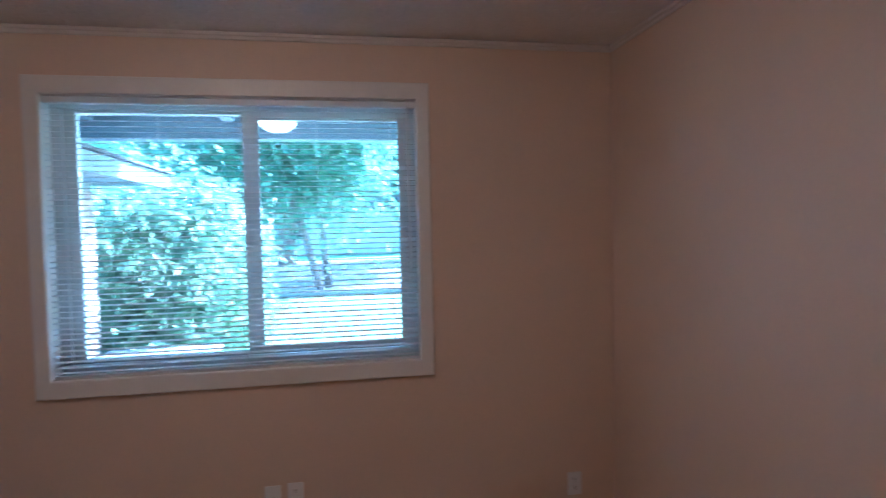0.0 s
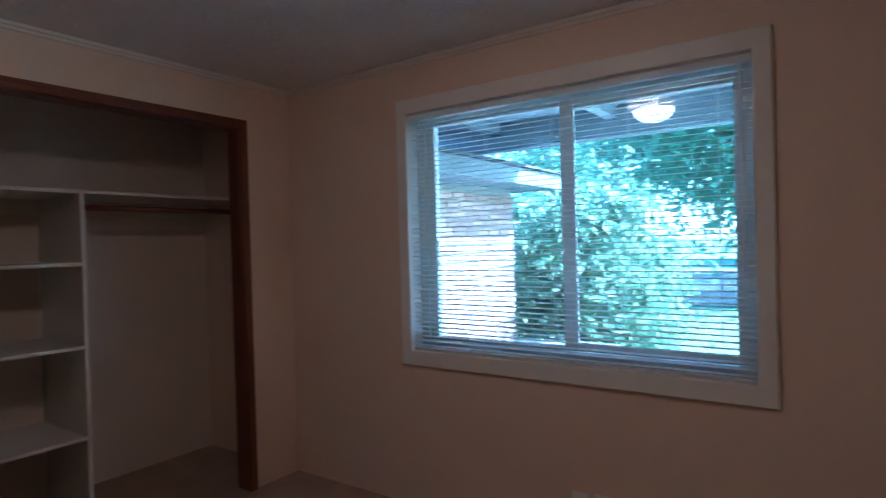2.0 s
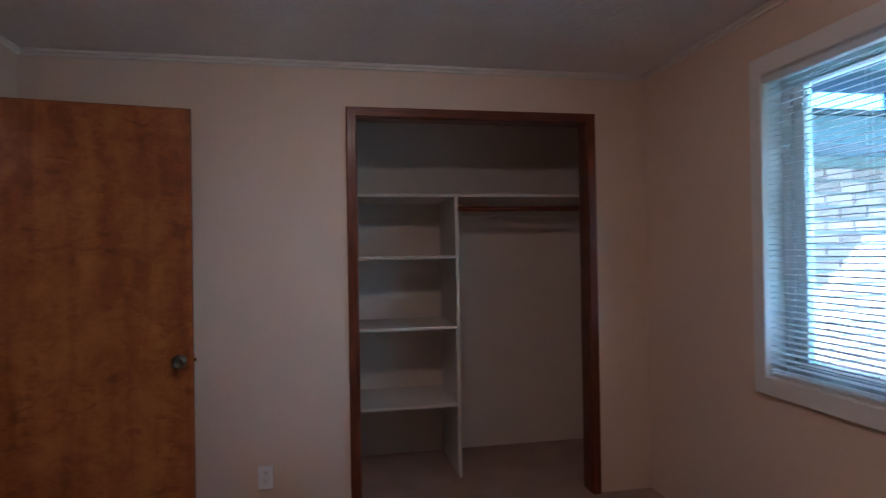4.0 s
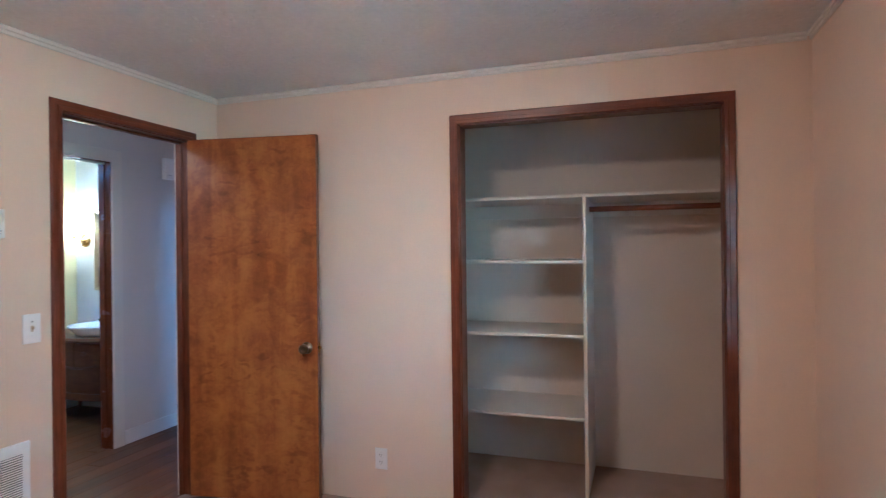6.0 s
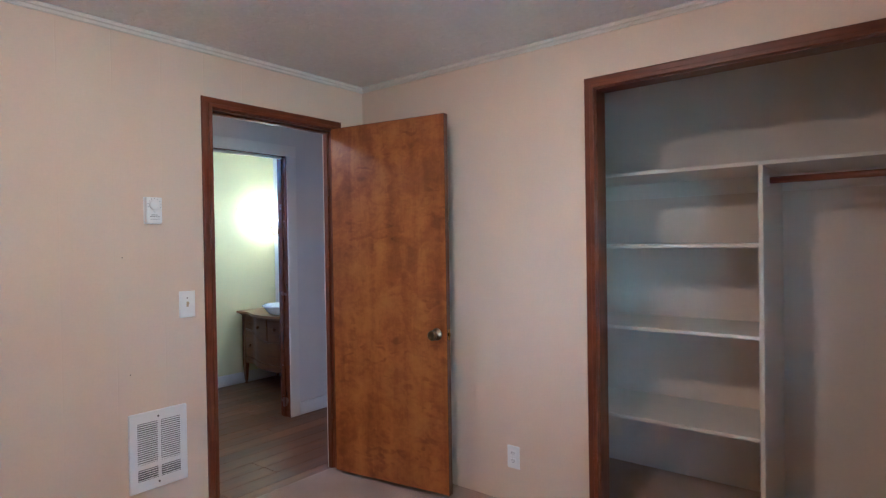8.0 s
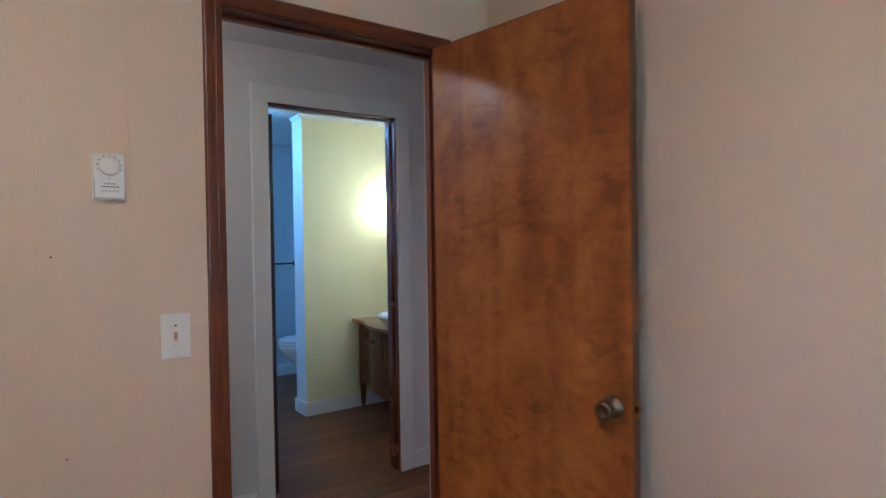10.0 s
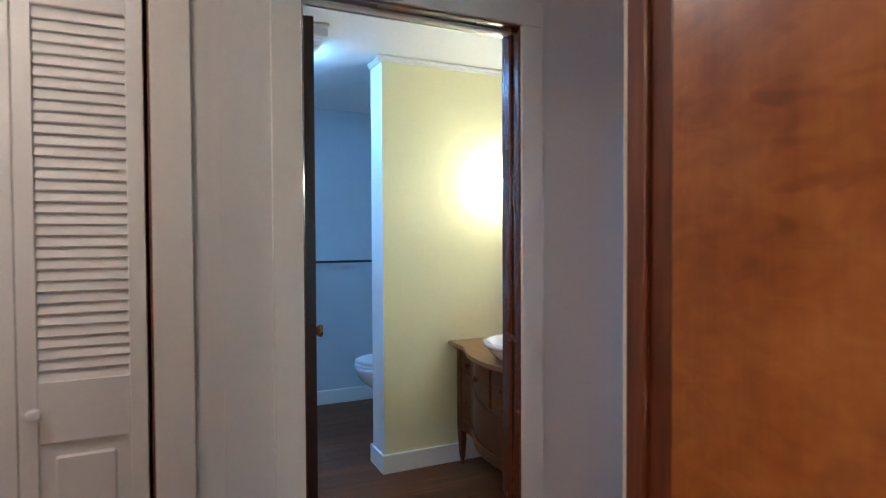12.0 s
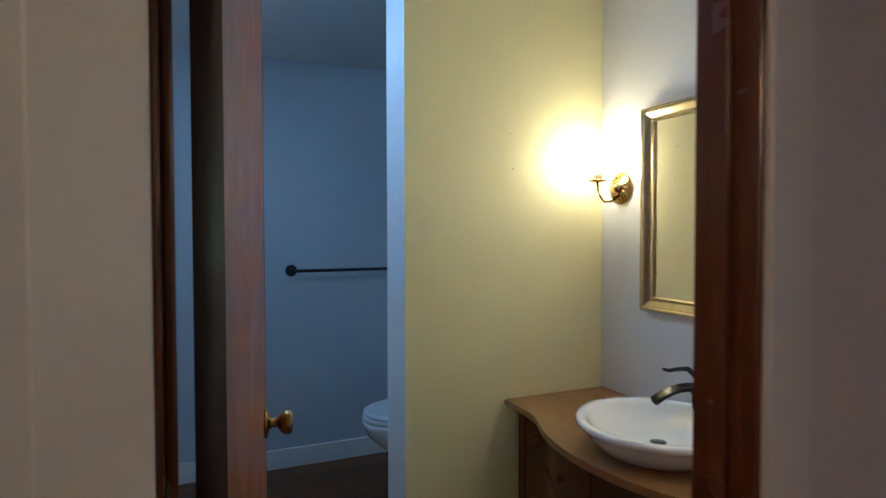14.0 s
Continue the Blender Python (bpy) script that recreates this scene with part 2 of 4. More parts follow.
M = {
    "wall": panelled("beige_paint", (0.69, 0.553, 0.43), 0.212),
    "hall": panelled("hall_paint", (0.64, 0.60, 0.56), 0.212),
    "white_wall": mat("white_wall_paint", (0.72, 0.72, 0.72), 0.5, var=0.03, vscale=1.5, fvar=0.015, bump=0.05, bscale=300),
    "bath_wall": mat("grey_blue_wall_paint", (0.50, 0.53, 0.56), 0.5, var=0.03, vscale=1.5, fvar=0.015, bump=0.05, bscale=300),
    "yellow": mat("pale_yellow_paint", (0.70, 0.66, 0.38), 0.5, var=0.03, vscale=1.5, fvar=0.015, bump=0.06, bscale=260),
    "closet": mat("closet_paint", (0.62, 0.545, 0.465), 0.6, var=0.05, vscale=2, fvar=0.02, bump=0.05),
    "ceiling": mat("textured_ceiling", (0.80, 0.79, 0.78), 0.6, var=0.04, vscale=3, fvar=0.04, fscale=40, bump=0.5, bscale=20, knock=True),
    "smooth_ceiling": mat("smooth_ceiling", (0.72, 0.71, 0.68), 0.6, var=0.03, fvar=0.02, bump=0.2, bscale=30),
    "carpet": mat("cut_pile_carpet", (0.39, 0.285, 0.23), 0.95, var=0.14, vscale=4, fvar=0.22, fscale=220, bump=1.0, bscale=380, spec=0.1),
    "white": mat("white_trim_paint", (0.74, 0.73, 0.70), 0.35, var=0.03, fvar=0.02, bump=0.03),
    "cream": mat("cream_trim_paint", (0.68, 0.64, 0.58), 0.4, var=0.03, fvar=0.02, bump=0.03),
    "plastic": mat("white_plastic", (0.80, 0.80, 0.80), 0.35, var=0.015, fvar=0.01),
    "almond": mat("almond_plastic", (0.50, 0.42, 0.28), 0.35, var=0.03),
    "grey_print": mat("grey_print", (0.46, 0.47, 0.49), 0.5, var=0.02),
    "dark": mat("dark_void", (0.03, 0.03, 0.035), 0.7),
    "vinyl": mat("grey_white_vinyl", (0.70, 0.74, 0.76), 0.35, var=0.02, fvar=0.01),
    "slat": leafy("white_vinyl_slat", (0.78, 0.80, 0.81), 0.25, 0.02, 0.01),
    "melamine": mat("cream_shelf_board", (0.66, 0.62, 0.55), 0.45, var=0.03, fvar=0.02),
    "trim": wood("red_brown_trim", (0.040, 0.009, 0.003), (0.118, 0.028, 0.007), (0.24, 0.068, 0.016), 0.38, "Z", 1.6, 0.30, 0.12),
    "trim_x": wood("red_brown_trim_x", (0.040, 0.009, 0.003), (0.118, 0.028, 0.007), (0.24, 0.068, 0.016), 0.38, "X", 1.6, 0.30, 0.12),
    "trim_y": wood("red_brown_trim_y", (0.040, 0.009, 0.003), (0.118, 0.028, 0.007), (0.24, 0.068, 0.016), 0.38, "Y", 1.6, 0.30, 0.12),
    "jamb": wood("dark_jamb", (0.05, 0.014, 0.006), (0.105, 0.029, 0.010), (0.18, 0.05, 0.017), 0.24, "Z", 1.6, 0.2, 0.6),
    "veneer": veneer("birch_veneer", (0.12, 0.026, 0.003), (0.252, 0.069, 0.0075), (0.40, 0.148, 0.020), 0.32, 0.24),
    "edge": wood("door_edge", (0.05, 0.014, 0.005), (0.095, 0.028, 0.009), (0.15, 0.045, 0.015), 0.35, "Z", 1.6, 0.2),
    # darker copy of the edge wood: shade on the bathroom door's edge put into colour
    "shaded_edge": wood("shaded_door_edge", (0.018, 0.006, 0.003), (0.034, 0.011, 0.005), (0.055, 0.018, 0.008), 0.4, "Z", 1.6, 0.2, 0.05),
    "plank": wood("brown_floor_plank", (0.060, 0.020, 0.006), (0.130, 0.048, 0.014), (0.21, 0.086, 0.026), 0.34, "X", 0.9, 0.3, 0.02, 0.22, 0.22),
    "oak": wood("golden_oak", (0.14, 0.056, 0.013), (0.25, 0.108, 0.027), (0.34, 0.162, 0.046), 0.35, "Y", 1.0, 0.4, 0.3),
    "oak_dark": wood("aged_oak", (0.045, 0.013, 0.003), (0.105, 0.032, 0.006), (0.17, 0.060, 0.012), 0.5, "Y", 1.0, 0.3, 0.02, 0.0, 0.3),
    "brass": mat("aged_brass", (0.42, 0.27, 0.085), 0.20, 1.0, var=0.2, vscale=30, fvar=0.1),
    "bronze": mat("dark_bronze", (0.13, 0.095, 0.062), 0.36, 1.0, var=0.2, vscale=30, fvar=0.1),
    "gunmetal": mat("gunmetal", (0.045, 0.042, 0.04), 0.22, 1.0, var=0.15, vscale=30, fvar=0.05),
    "gold": mat("brushed_gilt", (0.47, 0.38, 0.22), 0.30, 1.0, var=0.12, vscale=20, fvar=0.08),
    "iron": mat("black_iron", (0.02, 0.02, 0.022), 0.45, 0.3, var=0.1),
    "chrome": mat("dark_chrome", (0.22, 0.22, 0.24), 0.15, 1.0, var=0.05),
    "china": mat("white_china", (0.80, 0.80, 0.79), 0.12, var=0.01, fvar=0.005, coat=0.5),
    "mirror": mat("mirror_silver", (0.9, 0.9, 0.9), 0.02, 1.0, var=0.0, fvar=0.0),
    "glass": glass("window_glass"),
    "bed_glow": glow("bedroom_lamp_glass", WARM, BEDROOM_LAMP),
    "hall_glow": glow("hall_lamp_glass", NEUTRAL, HALL_LAMP),
    "bath_glow": glow("bath_lamp_glass", COOL, BATH_LAMP),
    "next_glow": glow("next_room_fill_glass", (0.60, 0.78, 1.0), 4.8),
    "far_glow": glow("far_room_fill_glass", NEUTRAL, 2.4),
    "bulb": glow("bulb_glass", (1, 0.77, 0.45), SCONCE),
    "porch_glow": glow("porch_lamp_glass", (1, 0.93, 0.82), PORCH_LAMP),
    "concrete": mat("concrete", (0.42, 0.41, 0.39), 0.85, var=0.12, vscale=2, fvar=0.1, fscale=120, bump=0.3),
    "lawn": mat("lawn", (0.20, 0.29, 0.15), 0.9, var=0.3, vscale=0.6, fvar=0.35, fscale=40, bump=0.6, bscale=60),
    "soil": mat("planting_bed", (0.20, 0.19, 0.15), 0.95, var=0.3, vscale=1, fvar=0.4, fscale=30, bump=0.8, bscale=40),
    "brick": mat("pale_brick", (0.35, 0.245, 0.21), 0.85, var=0.15, vscale=8, fvar=0.15, fscale=90, bump=0.4, bscale=120, rnd=0.35),
    "mortar": mat("mortar", (0.30, 0.285, 0.265), 0.9, var=0.1, fvar=0.1, bump=0.3),
    "fascia": mat("blue_grey_fascia", (0.15, 0.175, 0.20), 0.6, var=0.06),
    "porch": mat("porch_boards", (0.27, 0.30, 0.33), 0.6, var=0.08, stretch=(1, 8, 1)),
    "shingle": mat("roof_shingle", (0.10, 0.10, 0.11), 0.9, var=0.2, fvar=0.2),
    "siding": mat("house_siding", (0.50, 0.50, 0.48), 0.7, var=0.06),
    "leaf": leafy("shrub_leaf", (0.27, 0.36, 0.24), 0.52),
    "leaf2": leafy("tree_leaf", (0.22, 0.33, 0.22), 0.6),
    "bark": mat("tree_bark", (0.16, 0.13, 0.11), 0.9, var=0.25, vscale=6, fvar=0.2, bump=0.8, bscale=40, stretch=(1, 1, 0.2)),
    "flower": mat("pink_flower", (0.42, 0.13, 0.15), 0.7, var=0.25, vscale=30),
}


# ---- building helpers ----
def box(bm, x0, x1, y0, y1, z0, z1, bev=0.0, seg=1):
    vs = [bm.verts.new((x, y, z)) for z in (z0, z1) for y in (y0, y1) for x in (x0, x1)]
    fs = [bm.faces.new([vs[i] for i in q]) for q in ((0, 2, 3, 1), (4, 5, 7, 6), (0, 1, 5, 4), (1, 3, 7, 5), (3, 2, 6, 7), (2, 0, 4, 6))]
    if bev:
        bmesh.ops.bevel(bm, geom=list({e for f in fs for e in f.edges}), offset=bev, segments=seg, affect="EDGES", profile=0.6)
    return bm


def B(*a, **k):
    return box(bmesh.new(), *a, **k)


def lathe(bm, prof, c=(0, 0, 0), axis="Z", n=24, sx=1.0, sy=1.0):
    """Turn a profile of (radius, height) pairs about an axis through c."""
    rings = []
    for r, h in prof:
        ring = []
        for i in range(n):
            a = 2 * math.pi * i / n
            p = (r * sx * math.cos(a), r * sy * math.sin(a), h)
            p = p if axis == "Z" else ((h, p[0], p[1]) if axis == "X" else (p[1], h, p[0]))
            ring.append(bm.verts.new(Vector(p) + Vector(c)))
        rings.append(ring)
    for a, b in zip(rings, rings[1:]):
        for i in range(n):
            f = bm.faces.new((a[i], a[(i + 1) % n], b[(i + 1) % n], b[i]))
            f.smooth = True
    for ring, up in ((rings[0], False), (rings[-1], True)):
        bm.faces.new(ring if up else ring[::-1])
    return bm


def tube(bm, pts, r, n=10):
    """A round bar along points; r is one radius or one for each point."""
    pts = [Vector(p) for p in pts]
    rs = r if isinstance(r, (list, tuple)) else [r] * len(pts)
    rings = []
    for i, p in enumerate(pts):
        d = (pts[min(i + 1, len(pts) - 1)] - pts[max(i - 1, 0)]).normalized()
        u = d.cross(Vector((0, 0, 1)) if abs(d.z) < 0.9 else Vector((1, 0, 0))).normalized()
        v = d.cross(u)
        rings.append([bm.verts.new(p + (u * math.cos(2 * math.pi * k / n) + v * math.sin(2 * math.pi * k / n)) * rs[i]) for k in range(n)])
    for a, b in zip(rings, rings[1:]):
        for k in range(n):
            f = bm.faces.new((a[k], a[(k + 1) % n], b[(k + 1) % n], b[k]))
            f.smooth = True
    bm.faces.new(rings[0][::-1]), bm.faces.new(rings[-1])
    return bm


def extrude(bm, outline, z0, z1, bev=0.0):
    """An upright prism over an outline of (x, y) pairs."""
    lo, hi = [bm.verts.new((x, y, z0)) for x, y in outline], [bm.verts.new((x, y, z1)) for x, y in outline]
    k = len(outline)
    fs = [bm.faces.new(lo[::-1]), bm.faces.new(hi)] + [bm.faces.new((lo[i], lo[(i + 1) % k], hi[(i + 1) % k], hi[i])) for i in range(k)]
    if bev:
        bmesh.ops.bevel(bm, geom=list({e for f in fs[:2] for e in f.edges}), offset=bev, segments=2, affect="EDGES")
    return bm


def mesh(name, bm, *mats):
    bmesh.ops.recalc_face_normals(bm, faces=bm.faces)
    me = bpy.data.meshes.new(name)
    bm.to_mesh(me)
    bm.free()
    for m in mats:
        me.materials.append(M[m] if isinstance(m, str) else m)
    return me


def part(name, bm, material, parent, label="", world=False):
    """Link a bmesh, or a mesh already made, as one part under a thing. world: its coordinates are the world's."""
    me = mesh(name, bm, material) if isinstance(bm, bmesh.types.BMesh) else bm
    ob = new(name, me)
    ob.parent = parent
    if world:
        up = parent.matrix_basis if parent.parent is None else parent.parent.matrix_basis @ parent.matrix_parent_inverse @ parent.matrix_basis
        ob.matrix_parent_inverse = up.inverted()
    return tagged(ob, label)


def thing(name, at, label, category, group="", rz=0.0):
    ob = new(name)
    ob.empty_display_size = 0.1
    ob.matrix_basis = pose(*at, 0, 0, rz)
    return tagged(ob, label, category, group)


def setting(name, bm, *mats, label="", category=""):
    return tagged(new(name, mesh(name, bm, *mats)), label, category, kind="structure")


def wall(name, along, a0, a1, u0, u1, z0, z1, holes, low, high, label):
    """A wall with openings; along: the axis that it runs along, a0 to a1 its thickness. low and high: the paint of its two faces."""
    bm = bmesh.new()
    us = sorted({u0, u1, *[h for q in holes for h in q[:2]]})
    zs = sorted({z0, z1, *[h for q in holes for h in q[2:]]})
    for p, q in zip(us, us[1:]):
        for r, s in zip(zs, zs[1:]):
            if any(h[0] <= p and q <= h[1] and h[2] <= r and s <= h[3] for h in holes):
                continue
            box(bm, *((p, q, a0, a1) if along == "x" else (a0, a1, p, q)), r, s)
    bmesh.ops.remove_doubles(bm, verts=bm.verts, dist=1e-5)
    seen = {}
    for f in bm.faces:
        seen.setdefault(tuple(round(c, 4) for c in f.calc_center_median()), []).append(f)
    bmesh.ops.delete(bm, geom=[f for fs in seen.values() if len(fs) > 1 for f in fs], context="FACES_ONLY")
    bmesh.ops.recalc_face_normals(bm, faces=bm.faces)
    k = 1 if along == "x" else 0
    for f in bm.faces:
        f.material_index = 1 if f.normal[k] > 0.5 else 0
    return setting(name, bm, low, high, label=label, category="wall")


# ---- setting: bedroom and closet ----
H = 2.345
NY, EX = 3.195, 3.535
wall("wall_north", "x", NY, NY + 0.165, -1.0, EX + 0.12, -0.3, H, [(0.93, 2.55, 0.825, 2.06)], "wall", "siding", "beige painted bedroom wall with the window opening")
wall("wall_east", "y", EX, EX + 0.12, 0, NY, 0, H, [], "wall", "siding", "plain beige painted bedroom wall")
wall("wall_south", "x", -0.095, 0, -2.95, EX + 0.12, -0.02, H, [(0.225, 1.04, -0.02, 2.062), (-1.75, -0.95, -0.02, 2.05)], "hall", "wall", "beige panelled bedroom wall with the doorway")
wall("wall_west", "y", -0.1, 0, 0, NY, 0, H, [(1.548, 2.853, 0, 2.08)], "closet", "wall", "beige painted bedroom wall with the closet opening")
wall("closet_wall_back", "y", -1.0, -0.9, 1.10, NY, 0, H, [], "wall", "closet", "plain cream closet back wall")
wall("closet_wall_side", "x", 1.10, 1.20, -0.9, -0.1, 0, H, [], "wall", "closet", "plain cream closet side wall")
setting("ceiling", B(-1.0, EX + 0.12, 0, NY + 0.165, H, H + 0.06), "ceiling", label="white ceiling with a knocked-down plaster texture", category="ceiling")
bm = B(-0.9, EX, 0, NY, -0.06, 0)
box(bm, 0.245, 1.02, -0.055, 0, -0.06, 0)
setting("floor", bm, "carpet", label="pinkish beige cut pile carpet", category="carpet")


def crown_run(bm, x0, y0, x1, y1, nx, ny, z=H, s=1.0):
    """A small stepped moulding along a wall, whose face looks towards (nx, ny)."""
    for d, h0, h1 in ((0.011, 0.0, 0.036), (0.020, 0.0, 0.020)):
        d, h0, h1 = d * s, h0, h1 * s
        if nx:
            box(bm, *sorted((x0, x0 + nx * d)), min(y0, y1), max(y0, y1), z - h1, z - 0.002, 0.003)
        else:
            box(bm, min(x0, x1), max(x0, x1), *sorted((y0, y0 + ny * d)), z - h1, z - 0.002, 0.003)


bm = bmesh.new()
crown_run(bm, 0, NY, EX, NY, 0, -1)
crown_run(bm, 0, 0, EX, 0, 0, 1)
crown_run(bm, 0, 0.021, 0, NY - 0.021, 1, 0)
crown_run(bm, EX, 0.021, EX, NY - 0.021, -1, 0)
setting("trim_crown", bm, "cream", label="narrow cream painted crown moulding", category="moulding")


def mitred(along, face, sign, ct, u0, u1, z0, z1, cw, root, wood_v, wood_h, sill=False, cwh=None, names=("casing", "head_casing")):
    """Casing boards with mitred corners round an opening from u0 to u1, z0 to z1."""
    cwh = cwh or cw
    p, q = sorted((face, face + sign * ct))
    boards = [("v", ((u0 - cw, z0 - (cwh if sill else 0)), (u0, z0), (u0, z1), (u0 - cw, z1 + cwh))), ("v", ((u1 + cw, z0 - (cwh if sill else 0)), (u1, z0), (u1, z1), (u1 + cw, z1 + cwh))),
              ("h", ((u0 - cw, z1 + cwh), (u0, z1), (u1, z1), (u1 + cw, z1 + cwh)))]
    if sill:
        boards.append(("h", ((u0 - cw, z0 - cwh), (u0, z0), (u1, z0), (u1 + cw, z0 - cwh))))
    for kind, pts in boards:
        bm = bmesh.new()
        rows = [[bm.verts.new((u, d, z) if along == "x" else (d, u, z)) for u, z in pts] for d in (p, q)]
        fs = [bm.faces.new(rows[0]), bm.faces.new(rows[1][::-1])] + [bm.faces.new((rows[0][i], rows[1][i], rows[1][(i + 1) % 4], rows[0][(i + 1) % 4])) for i in range(4)]
        bmesh.ops.recalc_face_normals(bm, faces=bm.faces)
        front = [e for e in bm.edges if all(abs((v.co.y if along == "x" else v.co.x) - (face + sign * ct)) < 1e-6 for v in e.verts)]
        long = sorted(front, key=lambda e: -e.calc_length())[:2]
        bmesh.ops.bevel(bm, geom=long, offset=min(0.007, ct * 0.5), segments=3, affect="EDGES", profile=0.5)
        part(names[0] if kind == "v" else names[1], bm, wood_v if kind == "v" else wood_h, root)


def door_lining(name, along, face, sign, depth, u0, u1, ztop, cw, ct, wood_v, wood_h, label, jt=0.02, stop=True, zbot=0.0, jw=None, back=None):
    """Jambs, stops and casings round an opening whose clear width runs from u0 to u1. face: the wall's face that carries the casing, sign: the way it looks."""
    root = tagged(new(name, mesh(name, B(*((u0 - jt, u1 + jt, *sorted((face, face - sign * depth))) if along == "x" else (*sorted((face, face - sign * depth)), u0 - jt, u1 + jt)), ztop, ztop + jt), jw or wood_h)), label, "door frame", kind="structure")

    def piece(nm, a, b, p, q, z0, z1, mt, bev=0.003):
        p, q = sorted((p, q))
        part(nm, B(*((a, b, p, q) if along == "x" else (p, q, a, b)), z0, z1, bev=bev), mt, root)
    jv = jw or wood_v
    piece("jamb", u0 - jt, u0, face, face - sign * depth, zbot, ztop, jv)
    piece("jamb", u1, u1 + jt, face, face - sign * depth, zbot, ztop, jv)
    for f, s, paint in ((face, sign, wood_v),) + (((back, -sign, "cream"),) if back is not None else ()):
        if paint == "cream":
            w = max(cw, 0.09)
            piece("casing", u0 - w, u0 - 0.006, f, f + s * 0.013, zbot, ztop + 0.006, "cream", 0.002)
            piece("casing", u1 + 0.006, u1 + w, f, f + s * 0.013, zbot, ztop + 0.006, "cream", 0.002)
            piece("head_casing", u0 - w, u1 + w, f, f + s * 0.013, ztop + 0.006, ztop + w, "cream", 0.002)
            continue
        mitred(along, f, s, ct, u0 - 0.004, u1 + 0.004, zbot, ztop + 0.004, cw - 0.004, root, wood_v, wood_h)
        mitred(along, f + s * ct * 0.98, s, 0.006, u0 - 0.006, u1 + 0.006, zbot, ztop + 0.006, cw * 0.36, root, wood_v, wood_h, names=("casing_bead", "head_bead"))
    if stop:
        m0, m1 = face - sign * 0.045, face - sign * 0.075
        piece("door_stop", u0 - 0.0005, u0 + 0.011, m0, m1, zbot, ztop - 0.011, jv)
        piece("door_stop", u1 - 0.011, u1 + 0.0005, m0, m1, zbot, ztop - 0.011, jv)
        piece("head_stop", u0 - 0.0005, u1 + 0.0005, m0, m1, ztop - 0.011, ztop + 0.0005, wood_h)
    return root


door_lining("door_frame_bedroom", "x", 0, 1, 0.095, 0.245, 1.02, 2.042, 0.057, 0.014, "trim", "trim_x", "red-brown stained wooden door frame", zbot=-0.015, back=-0.095)
door_lining("closet_frame", "y", 0, 1, 0.1, 1.568, 2.833, 2.06, 0.055, 0.015, "trim", "trim_y", "red-brown stained wooden frame of the open closet", stop=False)


# ---- bedroom door ----
def knob(parent, at, axis_sign, material, name="knob", axis="X", s=1.0):
    prof = [(0.0001, 0), (0.031, 0), (0.033, 0.003), (0.030, 0.007), (0.014, 0.011), (0.010, 0.018), (0.011, 0.028), (0.020, 0.034),
            (0.0265, 0.044), (0.0265, 0.054), (0.022, 0.060), (0.018, 0.0605), (0.014, 0.057), (0.0001, 0.056)]
    return part(name, lathe(bmesh.new(), [(r * s, h * axis_sign * s) for r, h in prof], at, axis), material, parent, "round metal door knob")


def slab_door(name, hinge, turn, width, height, thick, z0, mface, label, knob_mat, knob_z, edge="edge"):
    """A flush door; local x runs from the hinge to the free edge, its visible face looks along local -y."""
    d = thing(name, (hinge[0], hinge[1], z0), label, "door", rz=turn)
    part("door_leaf", B(0.002, width - 0.002, 0.0006, thick - 0.0006, 0.002, height - 0.002), mface, d)
    for nm, q in (("edge_strip", (0, 0.002)), ("edge_strip", (width - 0.002, width))):
        part(nm, B(q[0], q[1], 0, thick, 0, height), edge, d)
    part("edge_strip", B(0.002, width - 0.002, 0, thick, height - 0.002, height), edge, d)
    kx, kz = width - 0.062, knob_z
    knob(d, (kx, 0, kz), -1, knob_mat, axis="Y")
    knob(d, (kx, thick, kz), 1, knob_mat, axis="Y", s=0.9)
    part("latch_plate", B(width, width + 0.0015, thick / 2 - 0.012, thick / 2 + 0.012, kz - 0.028, kz + 0.028), "brass", d)
    part("latch", B(width + 0.001, width + 0.011, thick / 2 - 0.006, thick / 2 + 0.006, kz - 0.009, kz + 0.009, bev=0.003), "brass", d, "brass spring latch")
    for hz in (0.2, height / 2, height - 0.2):
        part("hinge", lathe(bmesh.new(), [(0.0001, hz - 0.045), (0.006, hz - 0.045), (0.006, hz + 0.045), (0.0001, hz + 0.045)], (-0.006, thick + 0.004, 0), n=10), "brass", d)
    return d


slab_door("bedroom_door", (0.293, 0.036), 99.0, 0.772, 2.02, 0.035, 0.02, "veneer", "open flush amber birch door with a swirled grain", "bronze", 0.853)

# ---- closet shelving ----
sh = thing("closet_shelving", (-0.62, 2.18, 0), "cream painted closet shelves with an upright divider", "shelving")
part("divider", B(-0.9, -0.386, 2.163, 2.183, 0, 1.688, bev=0.002), "melamine", sh, world=True)
for z, y1, nm in ((1.706, 3.19, "top_shelf"), (1.335, 2.163, "shelf"), (0.912, 2.163, "shelf"), (0.445, 2.163, "shelf")):
    part(nm, B(-0.9, -0.388, 1.2, y1, z - 0.018, z, bev=0.002), "melamine", sh, world=True)
part("cleat", B(-0.9, -0.882, 1.2, 2.162, 1.60, 1.687), "melamine", sh, world=True)
part("cleat", B(-0.9, -0.882, 2.184, 3.19, 1.60, 1.687), "melamine", sh, world=True)
for z in (1.318, 0.895, 0.425):
    part("side_cleat", B(-0.88, -0.42, 1.2, 1.218, z - 0.03, z), "melamine", sh, world=True)
rod = thing("closet_rod", (-0.5, 2.7, 1.62), "red-brown wooden clothes rod below the top shelf", "clothes rod")
part("rod", tube(bmesh.new(), [(-0.5, 2.183, 1.625), (-0.5, 3.19, 1.625)], 0.016, 14), "trim_y", rod, world=True)
